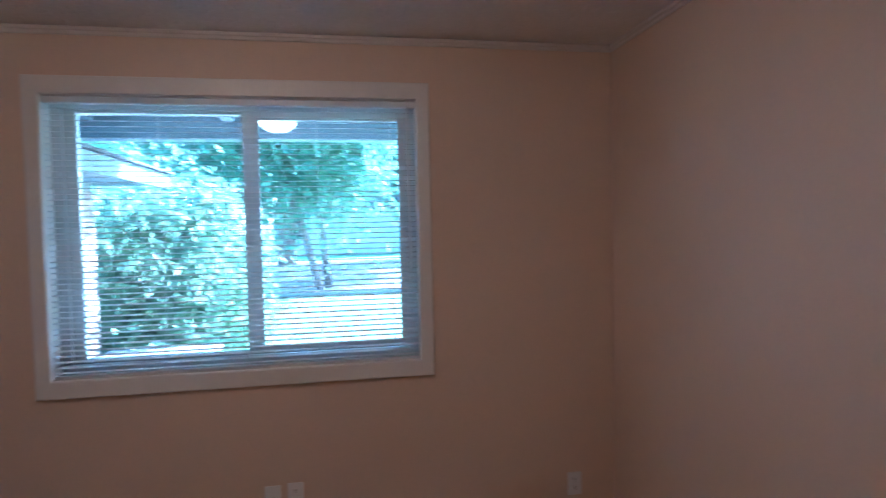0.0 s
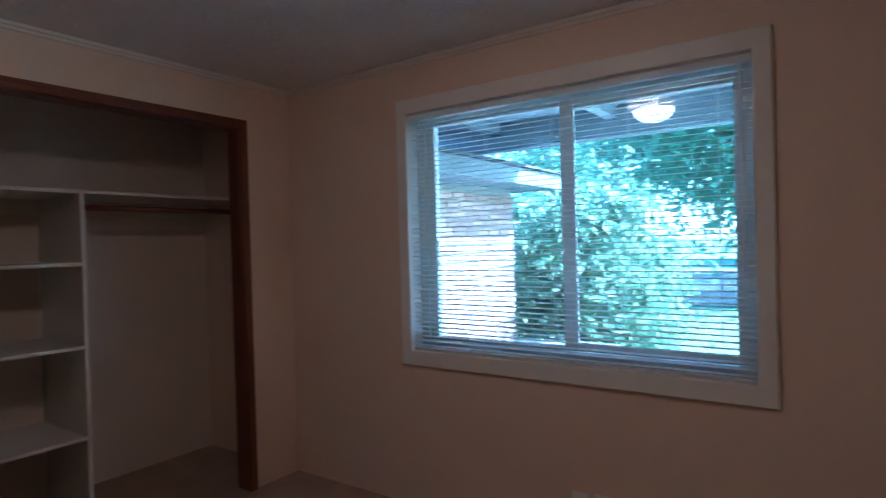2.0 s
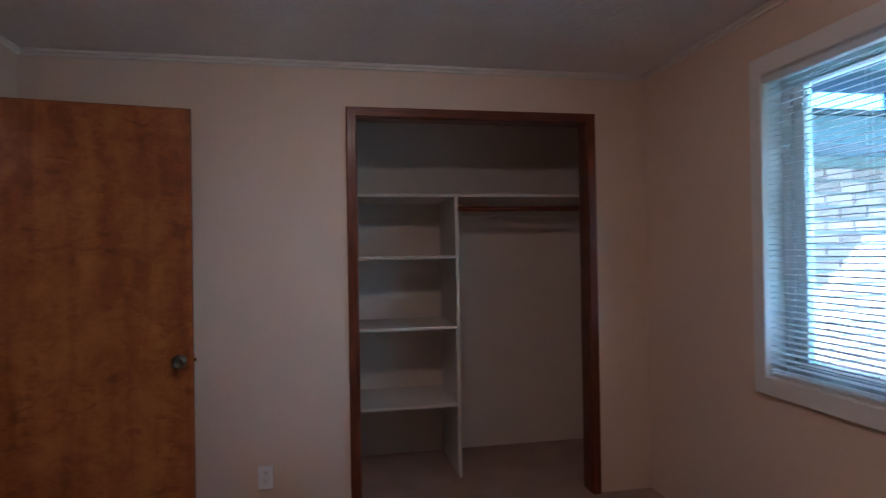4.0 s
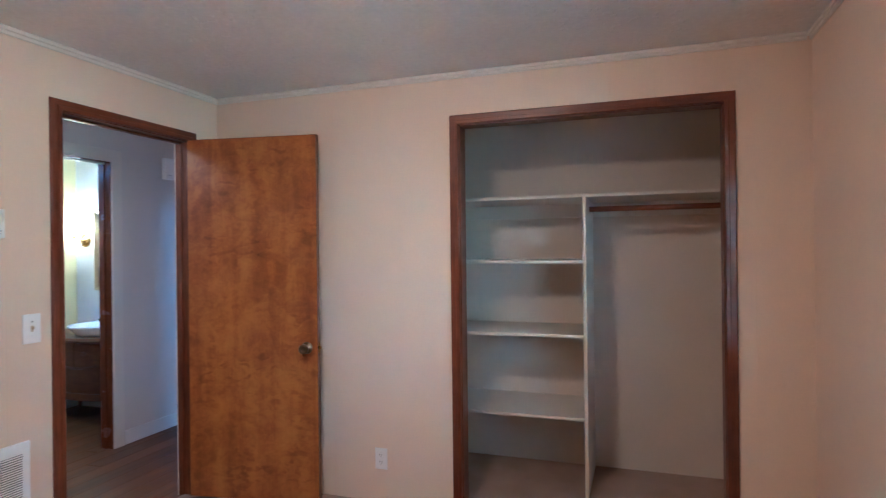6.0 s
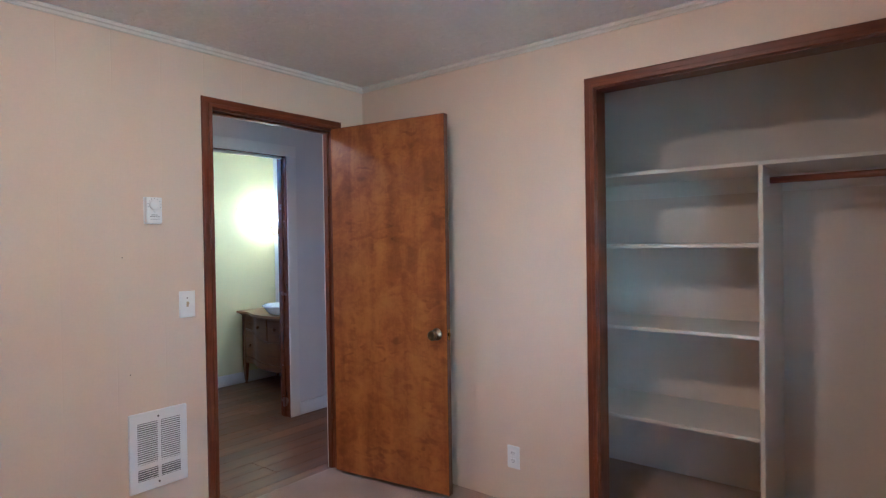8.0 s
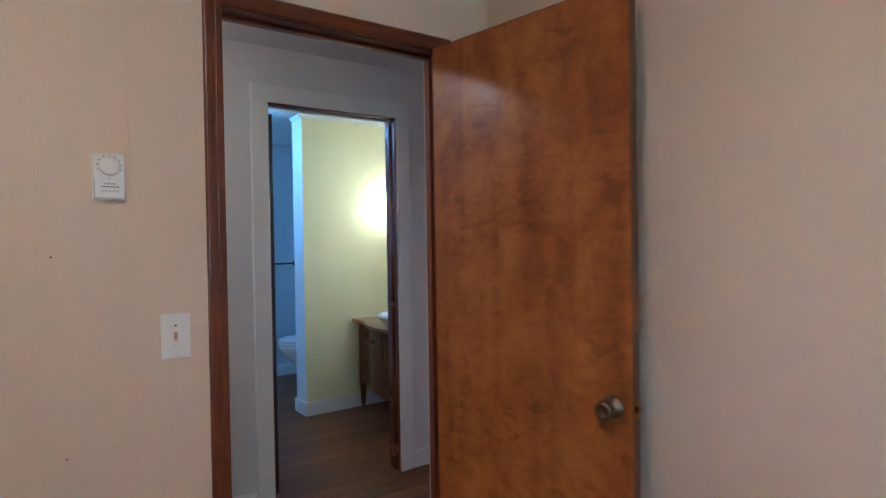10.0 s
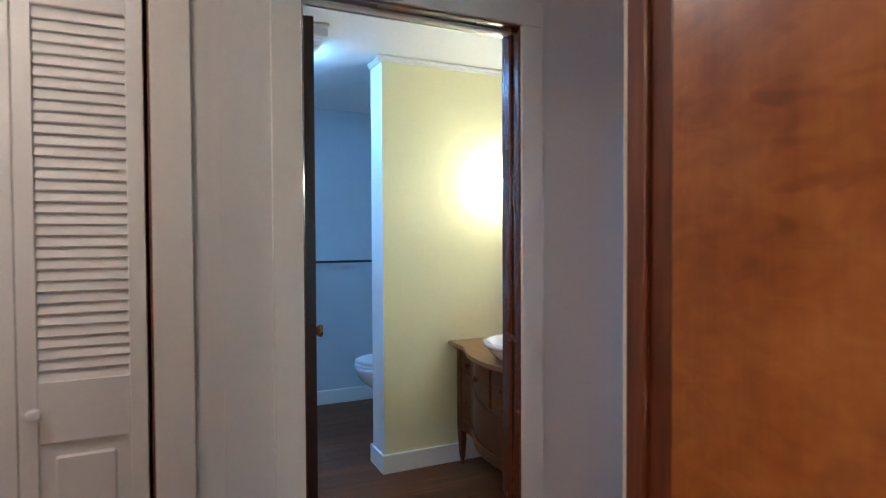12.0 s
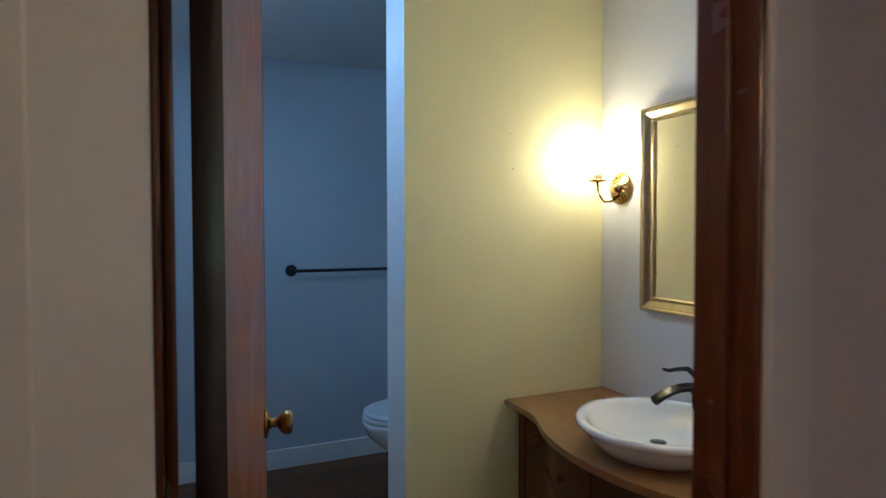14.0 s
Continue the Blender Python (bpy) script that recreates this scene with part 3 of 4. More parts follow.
for y in (2.184, 3.18):
    part("rod_socket", lathe(bmesh.new(), [(0.0001, 0), (0.027, 0), (0.027, 0.009), (0.0001, 0.009)], (-0.5, y, 1.625), "Y", 16), "melamine", rod, world=True)

# ---- window ----
win = tagged(new("window_1", mesh("window_1", B(0.93, 2.55, 3.275, 3.335, 0.825, 0.872, bev=0.004), "vinyl")), "white vinyl sliding window with two panes", "window", kind="structure")
for nm, a in (("frame_head", (0.93, 2.55, 3.275, 3.335, 2.015, 2.06)), ("frame_side", (0.93, 0.98, 3.275, 3.335, 0.8725, 2.0145)), ("frame_side", (2.50, 2.55, 3.275, 3.335, 0.8725, 2.0145)),
              ("fixed_stile", (0.9805, 1.032, 3.288, 3.332, 0.8725, 2.0145)), ("fixed_rail", (1.0325, 1.7345, 3.289, 3.331, 0.8725, 0.892)), ("fixed_rail", (1.0325, 1.7345, 3.289, 3.331, 1.998, 2.0145)),
              ("meeting_rail", (1.735, 1.772, 3.30, 3.33, 0.8725, 2.0145)), ("sash_stile", (1.748, 1.812, 3.276, 3.2995, 0.876, 2.012)), ("sash_stile", (2.462, 2.4995, 3.276, 3.2995, 0.876, 2.012)),
              ("sash_rail", (1.8125, 2.4615, 3.277, 3.299, 0.876, 0.912)), ("sash_rail", (1.8125, 2.4615, 3.277, 3.299, 1.972, 2.012))):
    part(nm, B(*a, bev=0.003), "vinyl", win)
part("sash_latch", B(1.765, 1.79, 3.262, 3.2755, 1.40, 1.47, bev=0.004), "vinyl", win)
for a, y in (((1.032, 1.735, 0.892, 1.998), 3.308), ((1.812, 2.462, 0.912, 1.972), 3.286)):
    p = part("pane", B(a[0], a[1], y, y + 0.004, a[2], a[3]), "glass", win)
    p.visible_shadow = False
# reveal and casing
fr = tagged(new("window_casing", mesh("window_casing", B(0.936, 2.544, NY, 3.275, 0.825, 0.831), "white")), "white painted mitred window casing", "window casing", kind="structure")
mitred("x", NY, -1, 0.022, 0.936, 2.540, 0.826, 2.058, 0.066, fr, "white", "white", True, 0.078, ("side_casing", "head_casing"))
for nm, a in (("reveal", (0.93, 0.936, NY, 3.275, 0.831, 2.054)), ("reveal", (2.544, 2.55, NY, 3.275, 0.831, 2.054)), ("reveal", (0.93, 2.55, NY, 3.275, 2.054, 2.06))):
    part(nm, B(*a), "white", fr)
# blind
bl = thing("window_blind", (1.74, 3.203, 0.832), "lowered white mini blind with open slats", "blind")
part("headrail", B(0.942, 2.538, 3.182, 3.218, 2.020, 2.048, bev=0.003), "slat", bl, world=True)
part("bottom_rail", B(0.945, 2.535, 3.19, 3.216, 0.832, 0.844, bev=0.003), "slat", bl, world=True)
bm = bmesh.new()
N = 6
prev = None
for i in range(N + 1):
    u = -0.5 + i / N
    cur = [bm.verts.new((x, u * 0.025, 0.0022 * (1 - 4 * u * u) + dz)) for x in (-0.795, 0.795) for dz in (0, 0.0006)]
    if prev:
        for q in ((prev[1], prev[3], cur[3], cur[1]), (prev[2], prev[0], cur[0], cur[2]), (prev[0], prev[1], cur[1], cur[0]), (prev[3], prev[2], cur[2], cur[3])):
            f = bm.faces.new(q)
    prev = cur
slat_me = mesh("slat", bm, "slat")
for i in range(48):
    s = part("slat", slat_me, "slat", bl)
    s.matrix_basis = pose(0, random.uniform(-0.0008, 0.0008), 0.022 + i * 0.0243 + random.uniform(-0.0006, 0.0006), 7 + random.uniform(-2.5, 2.5))
for x in (1.06, 1.4, 1.74, 2.08, 2.42):
    for y in (3.1895, 3.2165):
        part("ladder_cord", tube(bmesh.new(), [(x, y, 0.844), (x, y, 2.03)], 0.0007, 5), "slat", bl, world=True)
part("tilt_wand", tube(bmesh.new(), [(2.50, 3.176, 2.03), (2.503, 3.174, 1.25)], 0.004, 6), "plastic", bl, world=True)


# ---- plates and fixtures on the walls ----
def outlet_plate(at, rz, label, blank=False, h=0.118, w=0.074, grp="wall outlets"):
    """A plate on a wall; local -y looks into the room."""
    o = thing("wall_outlet", at, label, "outlet", grp, rz)
    part("plate", B(-w / 2, w / 2, -0.006, -0.0005, -h / 2, h / 2, bev=0.0025), "plastic", o)
    if blank:
        part("jack", lathe(bmesh.new(), [(0.0001, -0.014), (0.005, -0.014), (0.005, -0.006), (0.0001, -0.006)], (0, 0, 0), "Y", 10), "brass", o, "small brass coaxial jack")
    else:
        for z in (-0.02, 0.02):
            f = part("socket_face", B(-0.017, 0.017, -0.0085, -0.006, z - 0.0135, z + 0.0135, bev=0.002), "plastic", o)
            for x in (-0.0065, 0.0065):
                part("slot", B(x - 0.0012, x + 0.0012, -0.0088, -0.0084, z - 0.001, z + 0.008), "dark", f)
            part("slot", B(-0.002, 0.002, -0.0088, -0.0084, z - 0.009, z - 0.005), "dark", f)
    part("screw", lathe(bmesh.new(), [(0.0001, -0.0078), (0.003, -0.0075), (0.003, -0.006), (0.0001, -0.006)], (0, 0, 0 if not blank else 0.04), "Y", 8), "plastic", o)
    return o


outlet_plate((0, 1.092, 0.243), 90, "white duplex outlet plate on the beige wall")
outlet_plate((1.938, NY, 0.222), 0, "white duplex outlet plate under the window")
outlet_plate((1.835, NY, 0.216), 0, "white cable jack plate under the window", True)
outlet_plate((3.315, NY, 0.14), 0, "white outlet plate by the room corner")


def switch_plate(at, rz, label, toggle="almond", w=0.078, h=0.126):
    o = thing("light_switch", at, label, "light switch", "light switches", rz)
    part("plate", B(-w / 2, w / 2, -0.007, -0.0005, -h / 2, h / 2, bev=0.003, seg=2), "plastic", o)
    part("toggle_well", B(-0.0052, 0.0052, -0.0078, -0.007, -0.0125, 0.0125), toggle, o)
    bm = B(-0.0035, 0.0035, -0.020, -0.0078, -0.005, 0.006, bev=0.0015)
    bmesh.ops.rotate(bm, verts=bm.verts, cent=(0, -0.0078, 0), matrix=Matrix.Rotation(radians(-28), 3, "X"))
    part("toggle", bm, toggle, o, "small toggle lever")
    for z in (-0.03, 0.03):
        part("screw", lathe(bmesh.new(), [(0.0001, -0.0092), (0.0026, -0.0088), (0.0034, -0.007), (0.0001, -0.007)], (0, 0, z), "Y", 10), "chrome" if z > 0 else "plastic", o)
    return o


switch_plate((1.167, 0, 1.085), 180, "white toggle switch plate with an almond lever")

th = thing("thermostat", (1.3225, 0, 1.527), "white wall thermostat with a round dial", "thermostat", rz=180)
part("back_plate", B(-0.038, 0.038, -0.004, -0.0005, -0.061, 0.062, bev=0.0015), "plastic", th)
part("case", B(-0.035, 0.035, -0.028, -0.004, -0.058, 0.060, bev=0.004, seg=2), "plastic", th)
part("dial", lathe(bmesh.new(), [(0.0001, -0.028), (0.0245, -0.028), (0.0245, -0.036), (0.021, -0.040), (0.0001, -0.041)], (0, 0, 0.026), "Y", 32), "plastic", th, "round white dial")
for i in range(9):
    a = radians(200 - i * 27.5)
    part("dial_mark", B(0.0285 * math.cos(a) - 0.0018, 0.0285 * math.cos(a) + 0.0018, -0.0285, -0.0279, 0.026 + 0.0285 * math.sin(a) - 0.0022, 0.026 + 0.0285 * math.sin(a) + 0.0022), "grey_print", th)
for nm, a, m in (("print_bar", (-0.004, 0.003, 0.0, -0.0085, -0.006), "grey_print"), ("print_bar", (-0.014, 0.014, 0.0, -0.0225, -0.0185), "grey_print"),
                 ("slot", (-0.021, 0.021, 0.0, -0.0295, -0.0275), "dark")):
    part(nm, B(a[0], a[1], -0.0286, -0.0279, a[3], a[4]), m, th)
for i in range(5):
    part("print_bar", B(-0.019 + i * 0.0085, -0.0145 + i * 0.0085, -0.0286, -0.0279, -0.042, -0.038), "grey_print", th)

# wall heater
ht = thing("wall_heater", (1.317, 0, 0.438), "white enamelled wall heater grille with louvres", "heater", rz=180)
part("face_plate", B(-0.132, 0.132, -0.016, -0.0005, -0.178, 0.178, bev=0.006, seg=2), "plastic", ht)
for x0 in (-0.096, 0.008):
    for z0, z1, k, dark in ((-0.055, 0.13, 19, 0.5), (-0.128, -0.078, 5, 1.0)):
        part("recess", B(x0, x0 + 0.088, -0.0168, -0.0158, z0, z1), "dark", ht, "dark grille slots")
        for i in range(k):
            z = z0 + (i + 0.5) * (z1 - z0) / k
            bm = B(x0, x0 + 0.088, -0.0205, -0.0165, z - (z1 - z0) / k * (0.29 if k > 9 else 0.2), z + (z1 - z0) / k * (0.29 if k > 9 else 0.2), bev=0.0008)
            part("louvre", bm, "plastic", ht)
for z in (0.15, -0.15):
    part("screw", lathe(bmesh.new(), [(0.0001, -0.019), (0.004, -0.018), (0.005, -0.016), (0.0001, -0.016)], (-0.003, 0, z), "Y", 10), "chrome", ht)


def dome_light(name, at, r, glowmat, label, drop=0.09):
    o = thing(name, at, label, "ceiling light")
    part("base_ring", lathe(bmesh.new(), [(0.0001, 0), (r * 1.04, 0), (r * 1.06, -0.012), (r * 1.0, -0.022), (0.0001, -0.022)], n=32), "brass" if "bed" in glowmat else "white", o)
    part("glass_dome", lathe(bmesh.new(), [(r * math.cos(a), -0.022 - drop * math.sin(a)) for a in [radians(x) for x in (0, 15, 30, 45, 60, 75, 88)]], n=32), glowmat, o, "lit opal glass dome")
    return o


dome_light("ceiling_light", (1.70, 1.62, H), 0.16, "bed_glow", "lit round flush ceiling lamp of opal glass")
dome_light("hall_light", (1.62, -0.53, H), 0.14, "hall_glow", "lit round flush hall lamp of opal glass")

# ---- setting: hall, bathroom, room beyond ----
wall("hall_wall_south", "x", -1.265, -1.15, -1.045, 2.6, -0.02, H, [(-0.263, 0.519, -0.02, 2.075), (0.885, 1.62, -0.02, 2.055)], "white_wall", "hall", "greige painted hall wall with a bathroom doorway and a closet")
wall("hall_wall_east", "y", 2.6, 2.7, -1.265, -0.095, -0.02, H, [], "hall", "hall", "plain greige hall end wall")
wall("hall_closet_back", "x", -1.95, -1.9, 0.90, 1.7, -0.02, H, [], "hall", "hall", "plain wall behind the louvred doors")
wall("hall_closet_side", "y", 1.7, 1.75, -1.95, -1.265, -0.02, H, [], "hall", "hall", "plain wall behind the louvred doors")
BW, BS, PY, PX = -1.082, -4.02, -2.522, -0.22
wall("bath_wall_east", "y", 0.84, 0.899, -4.1, -1.265, -0.02, H, [], "white_wall", "hall", "white painted bathroom wall")
wall("bath_wall_west", "y", BW - 0.1, BW, -4.1, -1.265, -0.02, H, [], "wall", "white_wall", "white painted bathroom wall behind the vanity")
wall("bath_wall_south", "x", BS - 0.1, BS, BW, 0.84, -0.02, H, [], "wall", "bath_wall", "pale grey-blue painted bathroom wall with a towel bar")
wall("partition", "x", PY - 0.2, PY, BW, PX, -0.02, H, [], "white_wall", "yellow", "pale yellow painted bathroom partition with a white end")
wall("far_wall_west", "y", -2.95, -2.85, -3.3, -0.095, -0.02, H, [], "wall", "wall", "beige painted wall of the room beyond the hall")
wall("far_wall_south", "x", -3.4, -3.3, -2.95, BW - 0.1, -0.02, H, [], "wall", "wall", "plain beige wall of the room beyond the hall")
# unseen room, built round the added cool lamp
wall("next_room_wall_north", "x", 2.3, 2.4, -2.95, -1.0, -0.02, H, [], "white_wall", "siding", "plain white wall of the next room")
wall("next_room_wall_west", "y", -2.95, -2.85, 0, 2.3, -0.02, H, [], "siding", "white_wall", "plain white wall of the next room")
wall("next_room_wall_east", "y", -1.06, -1.0005, 0, 2.3, -0.02, H, [], "white_wall", "closet", "plain white wall of the next room")
setting("ceiling_next_room", B(-2.95, -1.0005, 0, 2.4, H + 0.0005, H + 0.06), "smooth_ceiling", label="smooth off-white ceiling", category="ceiling")
setting("floor_next_room", B(-2.85, -1.06, -0.055, 2.3, -0.09, -0.012), "carpet", label="beige carpet of the next room", category="carpet")
# unseen lamp, added to throw cool light on the hall wall's west end
dome_light("next_room_fill", (-1.35, 1.1, H), 0.15, "next_glow", "unseen cool lamp added for the bluish light on the hall wall")
# fill lamp out of sight, added only to brighten the far beige wall
dome_light("far_room_fill", (-1.95, -2.3, H), 0.15, "far_glow", "unseen warm fill lamp added to brighten the room beyond the hall")
bm = B(-2.95, 2.7, -1.265, -0.0005, H + 0.001, H + 0.06)
box(bm, -2.95, 1.75, -4.135, -1.265, H + 0.001, H + 0.06)
setting("ceiling_hall", bm, "smooth_ceiling", label="smooth off-white ceiling", category="ceiling")
bm = B(-2.95, 2.7, -4.135, -0.056, -0.09, -0.0255)
setting("subfloor", bm, "dark", label="dark floor base under the planks", category="floor")
door_lining("door_frame_bathroom", "x", -1.15, 1, 0.115, -0.243, 0.499, 2.055, 0.093, 0.013, "cream", "cream", "dark wooden door jamb with flat cream casings", zbot=-0.015, jw="jamb")


def board(name, bm, label):
    return setting(name, bm, "white", label=label, category="baseboard")


bm = B(-1.045, -0.338, -1.15, -1.137, -0.012, 0.092, bev=0.003)
box(bm, 0.594, 0.801, -1.15, -1.137, -0.012, 0.092, bev=0.003)
board("baseboard_hall", bm, "flat white painted hall baseboard")
bm = B(BW + 0.014, PX + 0.014, PY, PY + 0.014, -0.012, 0.095, bev=0.003)
box(bm, PX, PX + 0.014, PY - 0.2, PY - 0.0005, -0.012, 0.095, bev=0.003)
box(bm, BW, PX + 0.014, PY - 0.214, PY - 0.2005, -0.012, 0.095, bev=0.003)
board("baseboard_partition", bm, "flat white painted bathroom baseboard")
bm = B(BW, 0.84, BS, BS + 0.014, -0.012, 0.10, bev=0.003)
box(bm, BW, BW + 0.014, PY + 0.0145, -1.265, -0.012, 0.095, bev=0.003)
board("baseboard_bath", bm, "flat white painted bathroom baseboard")
bm = B(-2.85, -2.836, -3.3, -0.095, -0.012, 0.11, bev=0.003)
board("baseboard_far", bm, "flat cream painted baseboard")
bm = bmesh.new()
crown_run(bm, BW, PY, PX + 0.03, PY, 0, 1, H, 0.95)
crown_run(bm, PX, PY - 0.2, PX, PY - 0.0005, 1, 0, H, 0.95)
crown_run(bm, BW, PY + 0.03, BW, -1.265, 1, 0, H, 0.95)
setting("trim_crown_bath", bm, "white", label="small white crown moulding", category="moulding")
setting("corner_trim", B(-1.075, -1.045, -1.27, -1.142, -0.015, H, bev=0.004), "white", label="white painted corner trim of the hall opening", category="trim")

# floor planks along x
floor2 = tagged(new("floor_hall", mesh("floor_hall", B(-2.94, 2.69, -4.13, -0.0565, -0.0254, -0.0235), "dark")), "brown wood plank floor", "floor", kind="structure")

# ---- hall: louvred closet doors ----
def louvre_door(x0, x1, y, knob_x, label):
    w = x1 - x0
    d = thing("louvred_door", (x0, y, 0.0), label, "closet door", "louvred closet doors")
    for nm, a in (("stile", (0, 0.042, 0.012, 2.03)), ("stile", (w - 0.042, w, 0.012, 2.03)), ("rail", (0.042, w - 0.042, 1.915, 2.03)), ("rail", (0.042, w - 0.042, 0.815, 0.972)), ("rail", (0.042, w - 0.042, 0.012, 0.14))):
        part(nm, B(a[0], a[1], -0.028, 0, a[2], a[3], bev=0.002), "white", d)
    part("panel", B(0.0405, w - 0.0405, -0.02, -0.008, 0.1385, 0.8165), "white", d)
    part("raised_field", B(0.075, w - 0.075, -0.02, -0.002, 0.175, 0.78, bev=0.006), "white", d)
    bm = B(0.0405, w - 0.0405, -0.003, 0.003, -0.0185, 0.0185, bev=0.002)
    bmesh.ops.rotate(bm, verts=bm.verts, cent=(0, 0, 0), matrix=Matrix.Rotation(radians(21), 3, "X"))
    me = mesh("louvre", bm, "white")
    for i in range(33):
        s = part("louvre", me, "white", d)
        s.matrix_basis = pose(0, -0.0135, 0.987 + i * 0.0285)
    if knob_x is not None:
        part("knob", lathe(bmesh.new(), [(0.0001, 0.0), (0.010, 0.0), (0.008, 0.012), (0.017, 0.020), (0.017, 0.027), (0.010, 0.032), (0.0001, 0.032)], (knob_x - x0, 0, 0.897), "Y", 18), "white", d, "round white knob")
    return d


louvre_door(0.917, 1.205, -1.166, 1.17, "white painted louvred bifold closet door leaf")
louvre_door(1.207, 1.595, -1.166, None, "white painted louvred bifold closet door leaf")
door_lining("closet_frame_hall", "x", -1.15, 1, 0.115, 0.907, 1.598, 2.033, 0.105, 0.013, "cream", "cream", "brown wooden closet jamb with flat cream casings", stop=False, zbot=-0.015, jw="trim")

switch_plate((-0.915, -1.15, 1.118), 180, "white toggle switch plate on the hall wall", "plastic", 0.072, 0.118)
ch = thing("door_chime", (-0.77, -1.15, 2.07), "small white plastic chime box high on the wall", "door chime", rz=180)
part("case", B(-0.046, 0.046, -0.04, -0.0005, -0.08, 0.09, bev=0.006, seg=2), "plastic", ch)
part("grille_bar", B(-0.02, 0.02, -0.041, -0.0398, -0.05, -0.044), "grey_print", ch)

# ---- bathroom ----
slab_door("bathroom_door", (0.440, -1.272), 260.2, 0.712, 2.03, 0.033, 0.0, "veneer", "open flush amber wooden door with a brass knob", "brass", 0.93, "shaded_edge")
for z in (0.25, 1.07, 1.80):
    hg = thing("jamb_hinge", (0.4985, -1.20, z), "brass hinge leaf let into the dark jamb", "hinge", "jamb hinges")
    part("leaf", B(0.4965, 0.4988, -1.235, -1.168, z - 0.045, z + 0.045), "bronze", hg, world=True)

tb = thing("towel_bar", (-0.06, BS, 1.13), "black iron towel bar with round flanges", "towel bar")
part("bar", tube(bmesh.new(), [(-0.06, BS + 0.06, 1.133), (-0.72, BS + 0.06, 1.133)], 0.0095, 12), "iron", tb, world=True)
for x in (-0.06, -0.72):
    part("flange", lathe(bmesh.new(), [(0.0001, 0), (0.033, 0), (0.034, 0.006), (0.028, 0.012), (0.012, 0.016), (0.012, 0.05), (0.017, 0.054), (0.017, 0.072), (0.0001, 0.073)], (x, BS, 1.133), "Y", 24), "iron", tb, world=True)

# toilet
def loft(bm, rings):
    """Skin a stack of oval rings: (centre x, centre y, z, half length x, half width y)."""
    prev = None
    n = 32
    for cx, cy, z, a, b in rings:
        cur = [bm.verts.new((cx + a * math.cos(2 * math.pi * i / n), cy + b * math.sin(2 * math.pi * i / n), z)) for i in range(n)]
        if prev:
            for i in range(n):
                f = bm.faces.new((prev[i], prev[(i + 1) % n], cur[(i + 1) % n], cur[i]))
                f.smooth = True
        else:
            bm.faces.new(cur[::-1])
        prev = cur
    bm.faces.new(prev)
    return bm


TY = -3.36
to = thing("toilet", (-0.55, TY, -0.012), "white china toilet with a closed lid", "toilet")
part("bowl", loft(bmesh.new(), [(-0.702, TY, -0.012, 0.22, 0.11), (-0.702, TY, 0.03, 0.20, 0.10), (-0.682, TY, 0.17, 0.17, 0.10), (-0.622, TY, 0.25, 0.20, 0.13), (-0.567, TY, 0.33, 0.235, 0.165), (-0.547, TY, 0.39, 0.243, 0.182), (-0.542, TY, 0.415, 0.242, 0.184)]), "china", to, world=True)
part("seat", loft(bmesh.new(), [(-0.547, TY, 0.416, 0.238, 0.182), (-0.547, TY, 0.42, 0.245, 0.188), (-0.547, TY, 0.434, 0.245, 0.188), (-0.547, TY, 0.438, 0.238, 0.182)]), "plastic", to, world=True)
part("lid", loft(bmesh.new(), [(-0.552, TY, 0.441, 0.238, 0.182), (-0.552, TY, 0.445, 0.246, 0.189), (-0.552, TY, 0.458, 0.246, 0.189), (-0.552, TY, 0.466, 0.228, 0.172)]), "plastic", to, "closed white lid", world=True)
part("tank", B(BW + 0.012, BW + 0.21, TY - 0.21, TY + 0.21, 0.40, 0.76, bev=0.018, seg=3), "china", to, world=True)
part("tank_lid", B(BW + 0.006, BW + 0.222, TY - 0.22, TY + 0.22, 0.7605, 0.79, bev=0.008, seg=2), "china", to, world=True)
part("flush_lever", tube(bmesh.new(), [(BW + 0.222, TY + 0.15, 0.70), (BW + 0.24, TY + 0.15, 0.70), (BW + 0.24, TY + 0.08, 0.69)], 0.006, 8), "chrome", to, world=True)

# vanity: an old serpentine washstand
VY0, VY1 = -2.512, -1.335
VC = (VY0 + VY1) / 2


def front(y, base, swell):
    u = (y - VC) / (VY1 - VY0) * 2
    return base + swell * (math.cos(math.pi * u) * 0.5 + 0.5) - 0.022 * math.exp(-((abs(u) - 0.62) / 0.18) ** 2)


VB = -0.617
va = thing("washstand", (-0.83, VC, -0.012), "antique oak serpentine washstand used as a vanity", "vanity")
ys = [VY0 + (VY1 - VY0) * i / 40 for i in range(41)]
part("tabletop", extrude(bmesh.new(), [(BW + 0.002, VY0), *[(front(y, VB, 0.10), y) for y in ys], (BW + 0.002, VY1)], 0.694, 0.716, 0.004), "oak", va, "golden oak top", world=True)
part("top_moulding", extrude(bmesh.new(), [(BW + 0.004, VY0 + 0.014), *[(front(y, VB - 0.017, 0.10), y) for y in ys[1:-1]], (BW + 0.004, VY1 - 0.014)], 0.680, 0.6935, 0.003), "oak_dark", va, world=True)
yi = [VY0 + 0.04 + (VY1 - VY0 - 0.08) * i / 40 for i in range(41)]
part("body", extrude(bmesh.new(), [(BW + 0.01, yi[0]), *[(front(y, VB - 0.062, 0.10), y) for y in yi], (BW + 0.01, yi[-1])], 0.205, 0.6795), "oak_dark", va, world=True)


